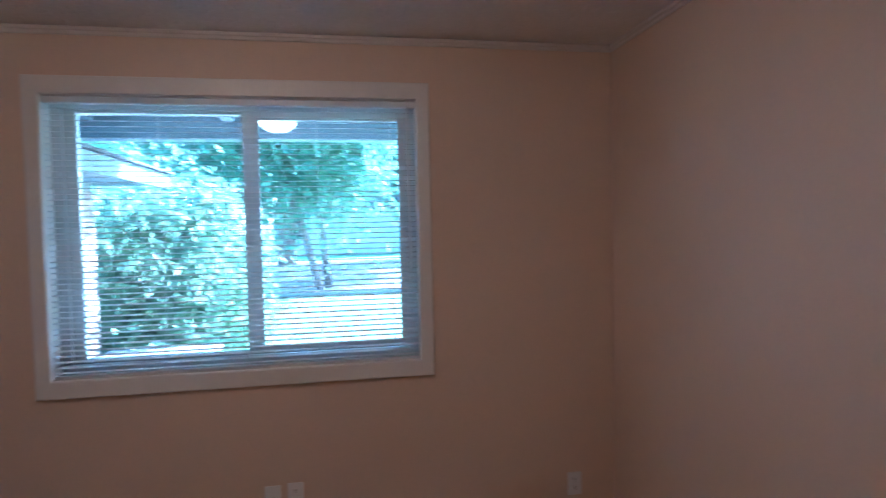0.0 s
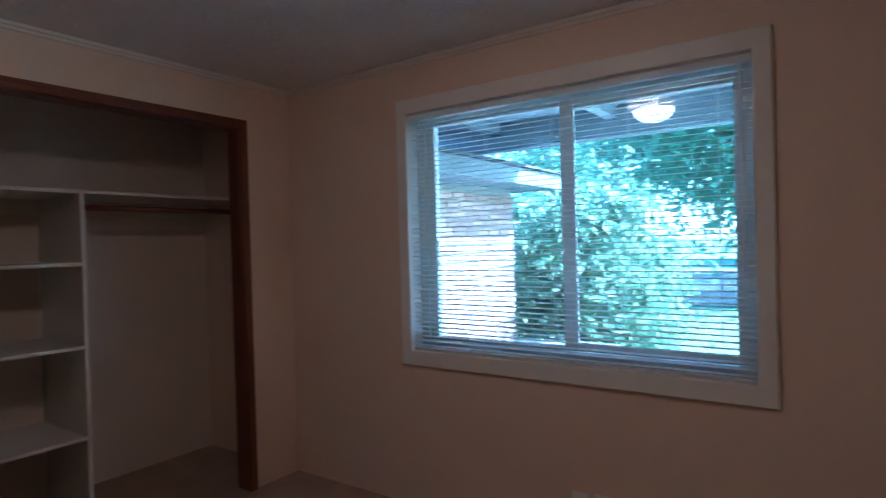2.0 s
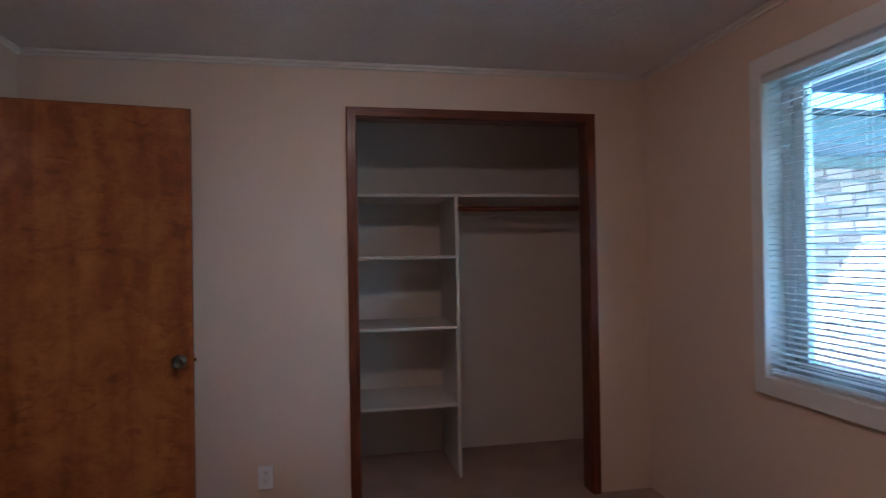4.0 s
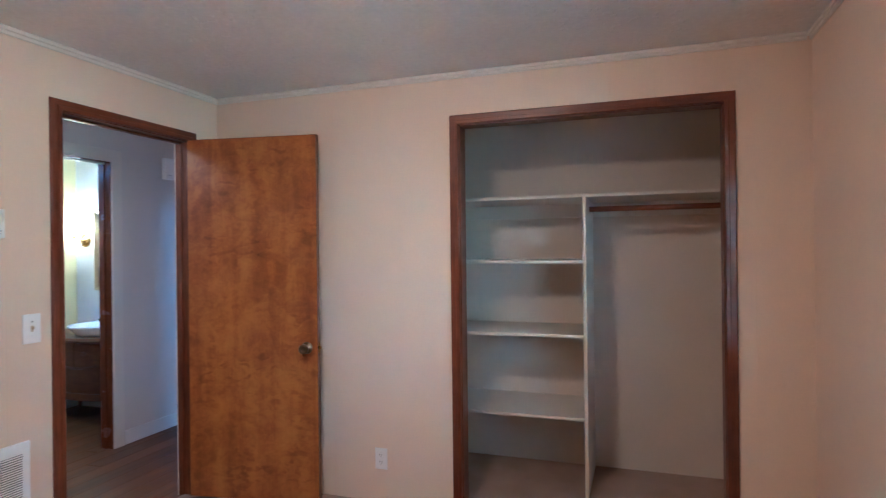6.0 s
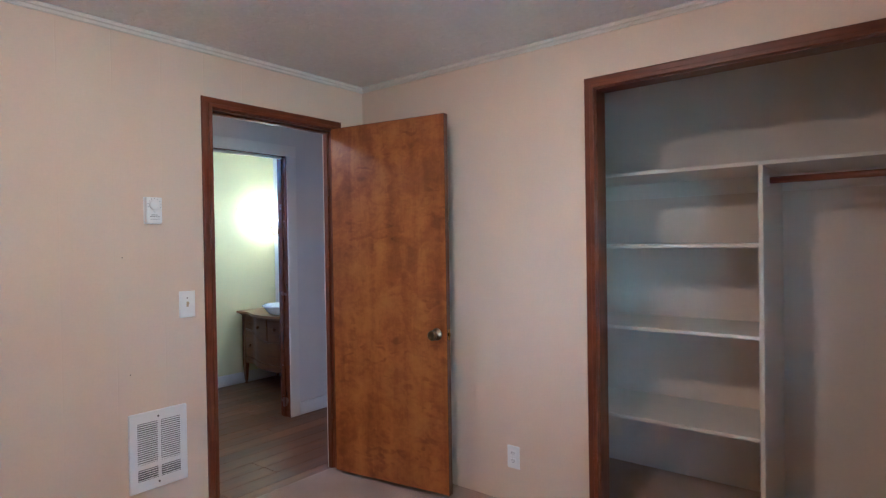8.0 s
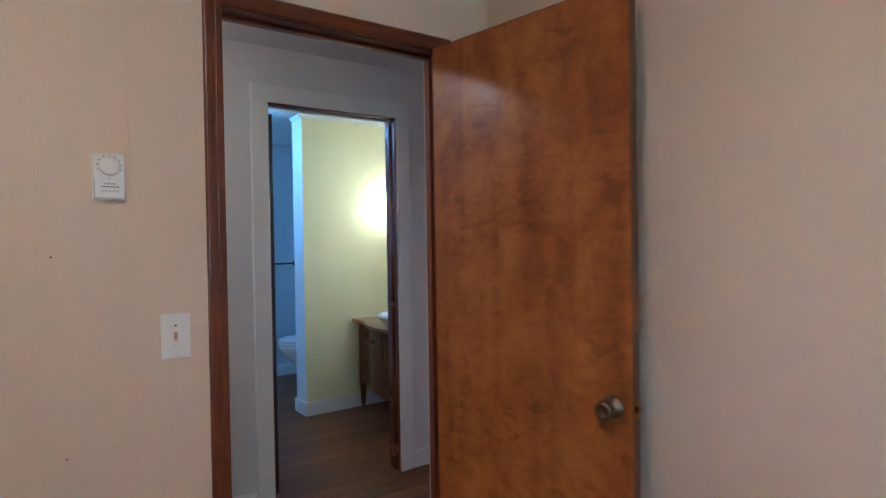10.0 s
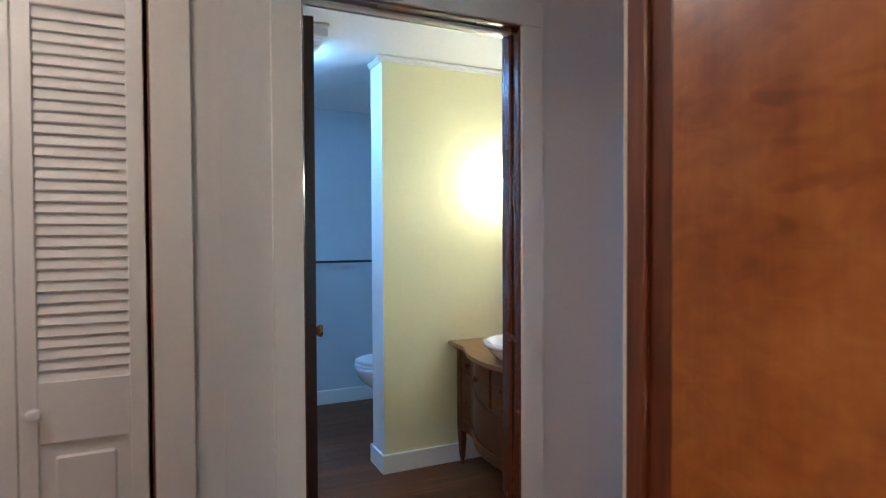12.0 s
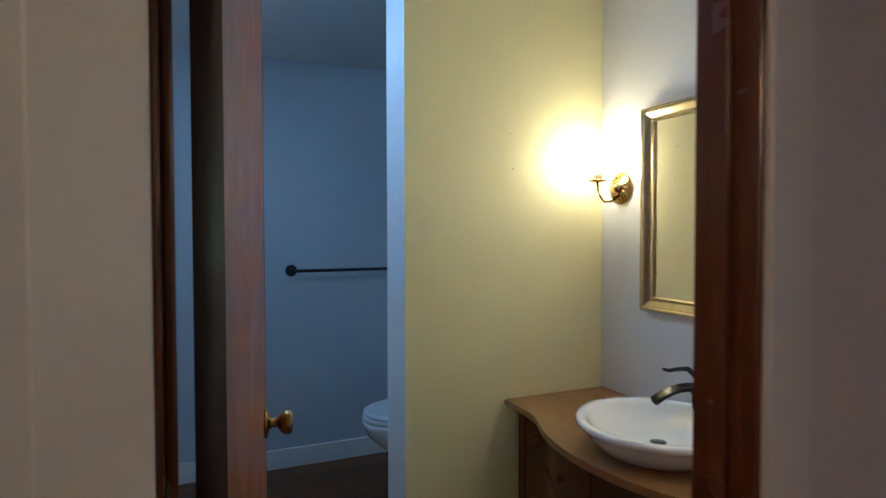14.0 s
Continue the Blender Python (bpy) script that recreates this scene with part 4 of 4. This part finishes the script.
def bowed_front(y0, y1, low, high, base, thick):
    """A drawer front that follows the swelling face between y0 and y1; low and high give its edges' heights."""
    bm, k, rows = bmesh.new(), 24, []
    for i in range(k + 1):
        y = y0 + (y1 - y0) * i / k
        x, z0, z1 = front(y, base, 0.10), low(y), high(y)
        rows.append([bm.verts.new(p) for p in ((x, y, z0), (x + thick - 0.003, y, z0), (x + thick, y, z0 + 0.004), (x + thick, y, z1 - 0.004), (x + thick - 0.003, y, z1), (x, y, z1))])
    for p, q in zip(rows, rows[1:]):
        for i in range(6):
            bm.faces.new((p[i], p[(i + 1) % 6], q[(i + 1) % 6], q[i]))
    bm.faces.new(rows[0]), bm.faces.new(rows[-1][::-1])
    return bm


def sweep(y):
    """Height of the curved rail between the upper and the lower drawers."""
    u = min(1.0, abs(y - VC) / (VC - yi[0]))
    return 0.462 + 0.075 * (u * u * (3 - 2 * u))


def wood_knob(parent, y, z):
    part("drawer_knob", lathe(bmesh.new(), [(0.0001, 0), (0.008, 0), (0.007, 0.01), (0.017, 0.017), (0.018, 0.023), (0.010, 0.030), (0.0001, 0.031)], (front(y, VB - 0.0535, 0.10), y, z), "X", 14), "oak_dark", parent, "turned wooden knob", world=True)


PW2 = 0.036
for y0, y1 in ((yi[0] + PW2, VC - 0.012), (VC + 0.012, yi[-1] - PW2)):
    dr = part("drawer_front", bowed_front(y0, y1, lambda y: sweep(y) + 0.007, lambda y: 0.668, VB - 0.062, 0.010), "oak_dark", va, world=True)
    for q in (0.2, 0.72):
        y = y0 + (y1 - y0) * q
        wood_knob(dr, y, 0.605 - 0.02 * (1 - abs(y - VC) / 0.6))
dr = part("drawer_front", bowed_front(yi[0] + PW2, yi[-1] - PW2, lambda y: 0.268, lambda y: sweep(y) - 0.009, VB - 0.062, 0.010), "oak_dark", va, world=True)
for q in (0.12, 0.88):
    wood_knob(dr, yi[0] + (yi[-1] - yi[0]) * q, 0.385)
part("curved_rail", bowed_front(yi[0] + PW2, yi[-1] - PW2, lambda y: sweep(y) - 0.006, lambda y: sweep(y) + 0.004, VB - 0.062, 0.013), "oak_dark", va, world=True)
part("bottom_rail", bowed_front(yi[0] + PW2, yi[-1] - PW2, lambda y: 0.2, lambda y: 0.258, VB - 0.062, 0.014), "oak_dark", va, world=True)


def square_leg(x0, x1, y0, y1):
    """A square corner post that tapers below the carcass to a small foot."""
    bm, prev = bmesh.new(), None
    cx, cy = (x0 + x1) / 2, (y0 + y1) / 2
    for z, k in ((0.679, 1.0), (0.20, 1.0), (0.185, 0.92), (0.03, 0.58), (0.022, 0.42), (-0.012, 0.40)):
        cur = [bm.verts.new((cx + (x - cx) * k, cy + (y - cy) * k, z)) for x, y in ((x0, y0), (x1, y0), (x1, y1), (x0, y1))]
        if prev:
            for i in range(4):
                bm.faces.new((prev[i], prev[(i + 1) % 4], cur[(i + 1) % 4], cur[i]))
        else:
            bm.faces.new(cur)
        prev = cur
    bm.faces.new(prev[::-1])
    return bm


for y0, y1 in ((yi[0] - 0.008, yi[0] + PW2), (yi[-1] - PW2, yi[-1] + 0.008)):
    xf = front((y0 + y1) / 2, VB - 0.044, 0.10)
    for x0, x1 in ((BW + 0.008, BW + 0.05), (xf - 0.044, xf)):
        part("leg", square_leg(x0, x1, y0, y1), "oak_dark", va, world=True)

BX, BY = -0.772, -1.88
ba = thing("vessel_basin", (BX, BY, 0.716), "round white china vessel basin on the washstand", "basin")
part("bowl", lathe(bmesh.new(), [(0.0001, 0.0), (0.155, 0.0), (0.172, 0.006), (0.200, 0.036), (0.214, 0.055), (0.222, 0.064), (0.231, 0.069), (0.236, 0.076), (0.236, 0.084), (0.230, 0.090), (0.214, 0.089), (0.203, 0.082),
                            (0.188, 0.061), (0.158, 0.039), (0.10, 0.026), (0.03, 0.020), (0.0001, 0.019)], n=56), "china", ba)
part("drain", lathe(bmesh.new(), [(0.0001, 0.0185), (0.022, 0.0205), (0.024, 0.022), (0.018, 0.0235), (0.0001, 0.022)], n=20), "chrome", ba)
fa = thing("faucet", (-0.985, -1.93, 0.716), "dark gunmetal waterfall faucet beside the basin", "faucet")
part("column", lathe(bmesh.new(), [(0.0001, 0), (0.03, 0), (0.03, 0.006), (0.021, 0.012), (0.020, 0.12), (0.024, 0.13), (0.024, 0.155), (0.0001, 0.16)], n=20), "gunmetal", fa)
bm, prev = bmesh.new(), None
for i in range(9):
    u = i / 8
    c, w, d = Vector((0.012 + 0.125 * u, -0.045 * u, 0.15 + 0.012 * u - 0.055 * u * u)), 0.019 + 0.011 * u, 0.016 - 0.006 * u
    side = Vector((0.34, 0.94, 0))
    cur = [bm.verts.new(c + side * (w * a) + Vector((0, 0, h * d))) for a, h in ((-1, 0.5), (-0.8, -0.5), (-0.3, -1.0), (0.3, -1.0), (0.8, -0.5), (1, 0.5), (0.86, 0.5), (0.3, -0.5), (-0.3, -0.5), (-0.86, 0.5))]
    if prev:
        for j in range(10):
            bm.faces.new((prev[j], prev[(j + 1) % 10], cur[(j + 1) % 10], cur[j])).smooth = True
    else:
        bm.faces.new(cur)
    prev = cur
bm.faces.new(prev[::-1])
part("spout", bm, "gunmetal", fa, "open trough spout")
part("lever", tube(bmesh.new(), [(0, 0, 0.158), (0.012, -0.003, 0.185), (0.035, -0.012, 0.206), (0.065, -0.022, 0.206), (0.095, -0.032, 0.202), (0.112, -0.038, 0.208)], [0.012, 0.010, 0.008, 0.007, 0.006, 0.004], 10), "gunmetal", fa, "curled lever")

mi = thing("wall_mirror", (BW, -1.99, 1.43), "rectangular mirror in a wide gilt frame", "mirror")
MY0, MY1, MZ0, MZ1 = -2.262, -1.68, 1.065, 1.80
PROFILE = ((0.0, 0.001), (0.0, 0.034), (0.004, 0.040), (0.010, 0.040), (0.014, 0.034), (0.018, 0.033), (0.036, 0.022), (0.040, 0.021), (0.043, 0.026), (0.048, 0.026), (0.051, 0.021), (0.051, 0.001))
corners = ((MY0, MZ0, 1, 1), (MY1, MZ0, -1, 1), (MY1, MZ1, -1, -1), (MY0, MZ1, 1, -1))
for i in range(4):
    bm = bmesh.new()
    ends = [[bm.verts.new((BW + d, y + sy * w, z + sz * w)) for w, d in PROFILE] for y, z, sy, sz in (corners[i], corners[(i + 1) % 4])]
    for j in range(len(PROFILE)):
        k = (j + 1) % len(PROFILE)
        bm.faces.new((ends[0][j], ends[0][k], ends[1][k], ends[1][j]))
    bm.faces.new(ends[0]), bm.faces.new(ends[1][::-1])
    part("frame_stile" if i % 2 else "frame_rail", bm, "gold", mi, world=True)
part("mirror_glass", B(BW + 0.008, BW + 0.014, MY0 + 0.042, MY1 - 0.042, MZ0 + 0.042, MZ1 - 0.042), "mirror", mi, world=True)

SZ = 1.523


def sconce(SY):
    sc = thing("wall_sconce", (BW, SY, SZ), "lit brass wall sconce with a curved arm", "wall lamp", "sconces beside the mirror")
    bm = lathe(bmesh.new(), [(0.0001, 0.001), (0.062, 0.001), (0.064, 0.006), (0.057, 0.013), (0.038, 0.016), (0.032, 0.022), (0.020, 0.026), (0.018, 0.034), (0.010, 0.042), (0.0001, 0.045)], (BW, SY, SZ), "X", 32)
    part("back_plate", bm, "brass", sc, "stepped round brass plate", world=True)
    bm = bmesh.new()
    for i in range(16):
        ca, sa = math.cos(math.pi * i / 8), math.sin(math.pi * i / 8)
        tube(bm, [(BW + 0.0235, SY + 0.020 * ca, SZ + 0.020 * sa), (BW + 0.0185, SY + 0.036 * ca, SZ + 0.036 * sa), (BW + 0.0145, SY + 0.050 * ca, SZ + 0.050 * sa)], [0.002, 0.0035, 0.0022], 6)
    part("rosette", bm, "brass", sc, "fluted brass rosette", world=True)
    part("arm", tube(bmesh.new(), [(BW + 0.02, SY, SZ - 0.03), (BW + 0.05, SY, SZ - 0.052), (BW + 0.085, SY, SZ - 0.055), (BW + 0.104, SY, SZ - 0.038), (BW + 0.118, SY, SZ - 0.008), (BW + 0.12, SY, SZ + 0.02)], 0.0048, 10), "brass", sc, world=True)
    CX = BW + 0.120
    part("cup", lathe(bmesh.new(), [(0.0001, 0.016), (0.012, 0.018), (0.036, 0.024), (0.038, 0.027), (0.034, 0.028), (0.016, 0.027), (0.0001, 0.027)], (CX, SY, SZ), n=24), "brass", sc, world=True)
    part("candle_sleeve", lathe(bmesh.new(), [(0.0001, 0.027), (0.018, 0.027), (0.018, 0.052), (0.0001, 0.052)], (CX, SY, SZ), n=18), "almond", sc, world=True)
    part("bulb", lathe(bmesh.new(), [(0.0001, 0.053), (0.013, 0.055), (0.016, 0.066), (0.030, 0.080), (0.041, 0.100), (0.045, 0.120), (0.041, 0.141), (0.030, 0.156), (0.015, 0.164), (0.0001, 0.166)], (CX, SY, SZ), n=20), "bulb", sc, "glowing warm bulb", world=True)


sconce(-2.402)
sconce(-1.54)

cl = thing("bath_ceiling_light", (0.33, -2.5, H), "lit bathroom fan lamp with a cool white lens", "ceiling light")
part("housing", B(0.16, 0.50, -2.80, -2.17, H - 0.018, H - 0.0005, bev=0.004), "white", cl, world=True)
part("fan_cover", B(0.165, 0.495, -2.475, -2.175, H - 0.062, H - 0.0185, bev=0.012, seg=2), "white", cl, "white slatted fan cover", world=True)
for k in range(7):
    part("fan_slat", B(0.185, 0.475, -2.455 + k * 0.038, -2.437 + k * 0.038, H - 0.067, H - 0.0625, bev=0.001), "white", cl, world=True)
part("lens", B(0.18, 0.48, -2.79, -2.48, H - 0.062, H - 0.0185, bev=0.018, seg=3), "bath_glow", cl, "glowing frosted lens", world=True)

# nail holes, except the second mark, which stands for a scuff
for x, y, z in ((1.455, 0.0, 1.316), (1.431, 0.0, 0.793), (-0.649, -2.522, 1.727), (-0.659, -2.522, 1.594), (-0.318, -4.02, 1.975)):
    nh = thing("wall_mark", (x, y, z), "small dark nail hole or scuff on the painted wall", "nail hole", "nail holes")
    part("hole", lathe(bmesh.new(), [(0.0001, 0.0004), (0.0026, 0.0004), (0.0022, 0.0012), (0.0001, 0.0008)], (x, y, z), "Y", 8), "dark", nh, world=True)

# ---- outdoors ----
G = -0.28
setting("ground", B(-300, 300, 3.36, 500, G - 0.3, G), "lawn", label="sunlit lawn that reaches the distance", category="lawn")
setting("patio", B(-0.2, 6.0, 3.37, 5.9, G, G + 0.1, bev=0.01), "concrete", label="pale concrete patio slab", category="patio")
# covered porch
setting("porch_ceiling", B(-0.35, 7.0, 3.36, 5.40, 2.40, 2.46), "porch", label="blue-grey porch ceiling boards", category="porch ceiling")
po = thing("porch_roof_frame", (2.0, 5.6, 2.2), "blue-grey porch beam and rafters", "porch roof")
part("beam", B(-0.35, 7.0, 5.20, 5.34, 2.165, 2.3995, bev=0.006), "fascia", po, world=True)
for x in (0.35, 1.35, 2.35, 3.35, 4.35):
    part("rafter", B(x - 0.045, x + 0.045, 3.37, 5.195, 2.30, 2.3995, bev=0.005), "porch", po, world=True)
part("gutter", B(-0.35, 7.0, 5.345, 5.43, 2.30, 2.42, bev=0.01), "fascia", po, world=True)
part("roof_deck", B(-0.35, 7.0, 3.365, 5.48, 2.4605, 2.52), "shingle", po, world=True)
for x in (6.8,):
    part("post", B(x - 0.06, x + 0.06, 5.21, 5.33, G + 0.1, 2.1645, bev=0.006), "fascia", po, world=True)
pl = thing("porch_light", (1.745, 4.9, 2.40), "lit white dome lamp on the porch ceiling", "porch light")
part("stem", lathe(bmesh.new(), [(0.0001, 0), (0.08, 0), (0.08, -0.02), (0.03, -0.03), (0.03, -0.145), (0.0001, -0.145)], n=20), "fascia", pl)
part("glass_dome", lathe(bmesh.new(), [(0.135 * math.cos(a), -0.145 - 0.085 * math.sin(a)) for a in [radians(x) for x in (0, 15, 30, 45, 60, 75, 88)]], n=32), "porch_glow", pl, "lit opal glass dome")

# brick wing with its eave
wg = thing("brick_wing", (-1.5, 5.0, G), "brick house wing with an overhanging eave", "house")
part("wall", B(-3.0, 0.02, 3.37, 6.05, G, 1.90), "mortar", wg, "pale mortar", world=True)
part("soffit", B(-3.2, 0.55, 3.37, 6.40, 1.9005, 1.94), "fascia", wg, world=True)
part("fascia", B(0.5505, 0.585, 3.37, 6.40, 1.86, 2.0, bev=0.004), "fascia", wg, world=True)
bm = extrude(bmesh.new(), [(0.62, 0), (0.62, 0.02), (-3.2, 0.16), (-3.2, 0.06)], 3.37, 6.45)
bmesh.ops.rotate(bm, verts=bm.verts, cent=(0, 0, 0), matrix=Matrix.Rotation(radians(90), 3, "X"))
bmesh.ops.translate(bm, verts=bm.verts, vec=(0, 9.82, 2.003))
part("roof", bm, "shingle", wg, world=True)
bn = thing("patio_bench", (0.5, 6.0, G + 0.0), "low pale bench at the edge of the patio", "bench")
part("bench_top", B(0.06, 1.05, 5.86, 6.2, 0.34, 0.38, bev=0.006), "concrete", bn, world=True)
for x in (0.15, 0.9):
    part("bench_leg", B(x, x + 0.08, 5.9, 6.16, G, 0.3395, bev=0.005), "concrete", bn, world=True)


def leaf_cloud(name, centre, radii, count, size, material, parent, seed, low=-1.0, clumps=40, label=""):
    """A crown of many small folded leaves in uneven clumps."""
    rng = np.random.default_rng(seed)
    cs = rng.normal(size=(clumps, 3))
    cs /= np.linalg.norm(cs, axis=1)[:, None]
    cs *= (0.35 + 0.65 * rng.random((clumps, 1)) ** 0.6)
    cs[:, 2] = np.maximum(cs[:, 2], low)
    which = rng.integers(0, clumps, count)
    spread = (0.12 + 0.16 * rng.random(clumps))[which][:, None]
    p = (cs[which] + rng.normal(size=(count, 3)) * spread) * np.array(radii) + np.array(centre)
    d = rng.normal(size=(count, 3))
    d /= np.linalg.norm(d, axis=1)[:, None]
    e = np.cross(d, rng.normal(size=(count, 3)))
    e /= np.linalg.norm(e, axis=1)[:, None]
    f = np.cross(d, e)
    s = size * (0.6 + 0.8 * rng.random((count, 1)))
    quad = np.stack([p - d * s, p + e * s * 0.45 + f * s * 0.12, p + d * s, p - e * s * 0.45 + f * s * 0.12], 1).reshape(-1, 3)
    me = bpy.data.meshes.new(name)
    k = np.arange(count)[:, None] * 4
    tris = np.concatenate([k + np.array([0, 1, 2]), k + np.array([0, 2, 3])], 0)
    me.from_pydata(quad.tolist(), [], tris.tolist())
    me.materials.append(M[material])
    ob = new(name, me)
    ob.parent = parent
    ob.matrix_parent_inverse = parent.matrix_basis.inverted()
    return tagged(ob, label)


sb = thing("climbing_shrub", (0.25, 7.5, G), "tall leafy shrub with bright green leaves", "shrub")
for k in range(5):
    a = k * 1.3
    part("stem", tube(bmesh.new(), [(0.25 + 0.1 * math.cos(a), 7.5 + 0.1 * math.sin(a), G), (0.25 + 0.3 * math.cos(a), 7.5 + 0.3 * math.sin(a), 0.7), (0.25 + 0.6 * math.cos(a), 7.5 + 0.5 * math.sin(a), 1.6)], [0.03, 0.022, 0.008], 6), "bark", sb, world=True)
leaf_cloud("leaves", (0.25, 7.35, 0.72), (0.98, 1.0, 1.12), 12000, 0.072, "leaf", sb, 3, -0.95, 75)
fl = thing("flower_clump", (0.42, 6.6, G), "low clump of pinkish flowers under the shrub", "flowers")
leaf_cloud("blooms", (0.42, 6.55, 0.02), (0.22, 0.2, 0.22), 260, 0.05, "flower", fl, 8, -0.8, 14)
part("stem", tube(bmesh.new(), [(0.42, 6.55, G), (0.43, 6.55, 0.0)], [0.02, 0.008], 6), "bark", fl, world=True)


def tree(at, height, crown, seed, label, lean=0.0, trunk=0.16, count=9000, lo=0.45):
    rng = random.Random(seed)
    x, y = at
    t = thing("tree", (x, y, G), label, "tree", "garden trees")
    top = Vector((x + lean, y, G + height * 0.8))
    part("trunk", tube(bmesh.new(), [(x, y, G - 0.05), (x + lean * 0.2, y, G + height * 0.2), (x + lean * 0.55, y, G + height * 0.5), top], [trunk * 1.25, trunk, trunk * 0.75, trunk * 0.2], 10), "bark", t, world=True)
    for k in range(7):
        a, h = rng.uniform(0, 6.28), rng.uniform(0.38, 0.7)
        b0 = Vector((x + lean * h, y, G + height * h))
        b1 = b0 + Vector((math.cos(a) * crown[0] * 0.7, math.sin(a) * crown[1] * 0.7, crown[2] * 0.4))
        part("limb", tube(bmesh.new(), [b0, (b0 + b1) / 2 + Vector((0, 0, 0.15)), b1], [trunk * 0.45, trunk * 0.3, trunk * 0.08], 7), "bark", t, world=True)
    leaf_cloud("crown", (x + lean * 0.7, y, G + height * 0.60), crown, int(count * 1.1), 0.135, "leaf2", t, seed, -0.8, 60)
    return t


tree((1.66, 16.0), 8.2, (3.0, 2.0, 3.1), 11, "leafy garden tree with a thin leaning trunk", -2.1, 0.085, 7500)
tree((-0.2, 27.0), 11.5, (4.4, 2.8, 4.2), 12, "tall leafy garden tree with a pale trunk", 0.2, 0.36, 8500)
tree((-5.4, 25.5), 11.0, (4.0, 2.8, 4.0), 13, "tall leafy garden tree", 0.3, 0.22, 7000)
tree((1.84, 16.4), 7.8, (2.6, 2.0, 3.0), 14, "slender leafy garden tree beside a leaning one", -0.7, 0.09, 6000)
tree((5.6, 22.0), 9.0, (3.2, 2.4, 3.6), 17, "tall leafy garden tree", -0.4, 0.15, 6500)
tree((9.0, 30.0), 9.0, (3.8, 3.0, 3.2), 15, "tall leafy garden tree", 0.0, 0.24, 7000)
tree((-11.0, 31.0), 10.0, (4.2, 3.2, 3.8), 16, "tall leafy garden tree", 0.0, 0.25, 7000)
bd = setting("planting_bed", B(-14, 16, 15.3, 29, G, G + 0.12, bev=0.04), "soil", label="shaded planting bed under the trees", category="planting bed")
nb = thing("neighbour_house", (4, 40, G), "pale neighbouring house with a dark gable roof", "house")
part("wall", B(-2, 10, 38, 46, G, 2.6), "siding", nb, world=True)
bm = extrude(bmesh.new(), [(-2.6, 2.6), (4.0, 5.0), (10.6, 2.6)], -46.5, -37.5)
bmesh.ops.rotate(bm, verts=bm.verts, cent=(0, 0, 0), matrix=Matrix.Rotation(radians(90), 3, "X"))
part("roof", bm, "shingle", nb, world=True)
for x in (-1.2, 8.0):
    part("window", B(x, x + 1.2, 37.96, 37.999, 0.9, 1.9), "dark", nb, world=True)

# ---- pieces: floor planks and bricks ----
rng = random.Random(5)
PW, PL = 0.128, 1.22
cut = {}
y = -4.13
while y + PW < -0.02:
    lo = -2.9 if y > -3.35 else -1.15
    hi = 2.65 if y + PW > -1.3 else (1.72 if y > -1.95 else 0.87)
    x = -2.94 - rng.uniform(0, 1.1)
    while x < hi:
        x0, x1 = max(x, lo), min(x + PL, hi)
        if x1 - x0 > 0.03:
            length = round(x1 - x0, 3)
            if length not in cut:
                cut[length] = mesh("plank", B(0.0008, length - 0.0008, 0.0007, PW - 0.0007, -0.0225, -0.012, bev=0.0012), "plank")
            part("plank", cut[length], "plank", floor2).matrix_basis = pose(x0, y, 0)
        x += PL
    y += PW
BL, BHT = 0.2, 0.07
bm_me = mesh("brick", B(0, 0.022, 0.004, BL - 0.004, 0.004, BHT - 0.004, bev=0.002), "brick")
for r in range(19):
    for c in range(12):
        yy = 6.05 - (c + 1) * (BL + 0.0) - (BL / 2 if r % 2 else 0) + (BL / 2)
        b = part("brick", bm_me, "brick", wg)
        b.matrix_basis = wg.matrix_basis.inverted() @ pose(0.0185 + rng.uniform(-0.001, 0.001), min(yy, 6.05 - BL), 0.35 + r * (BHT + 0.008))
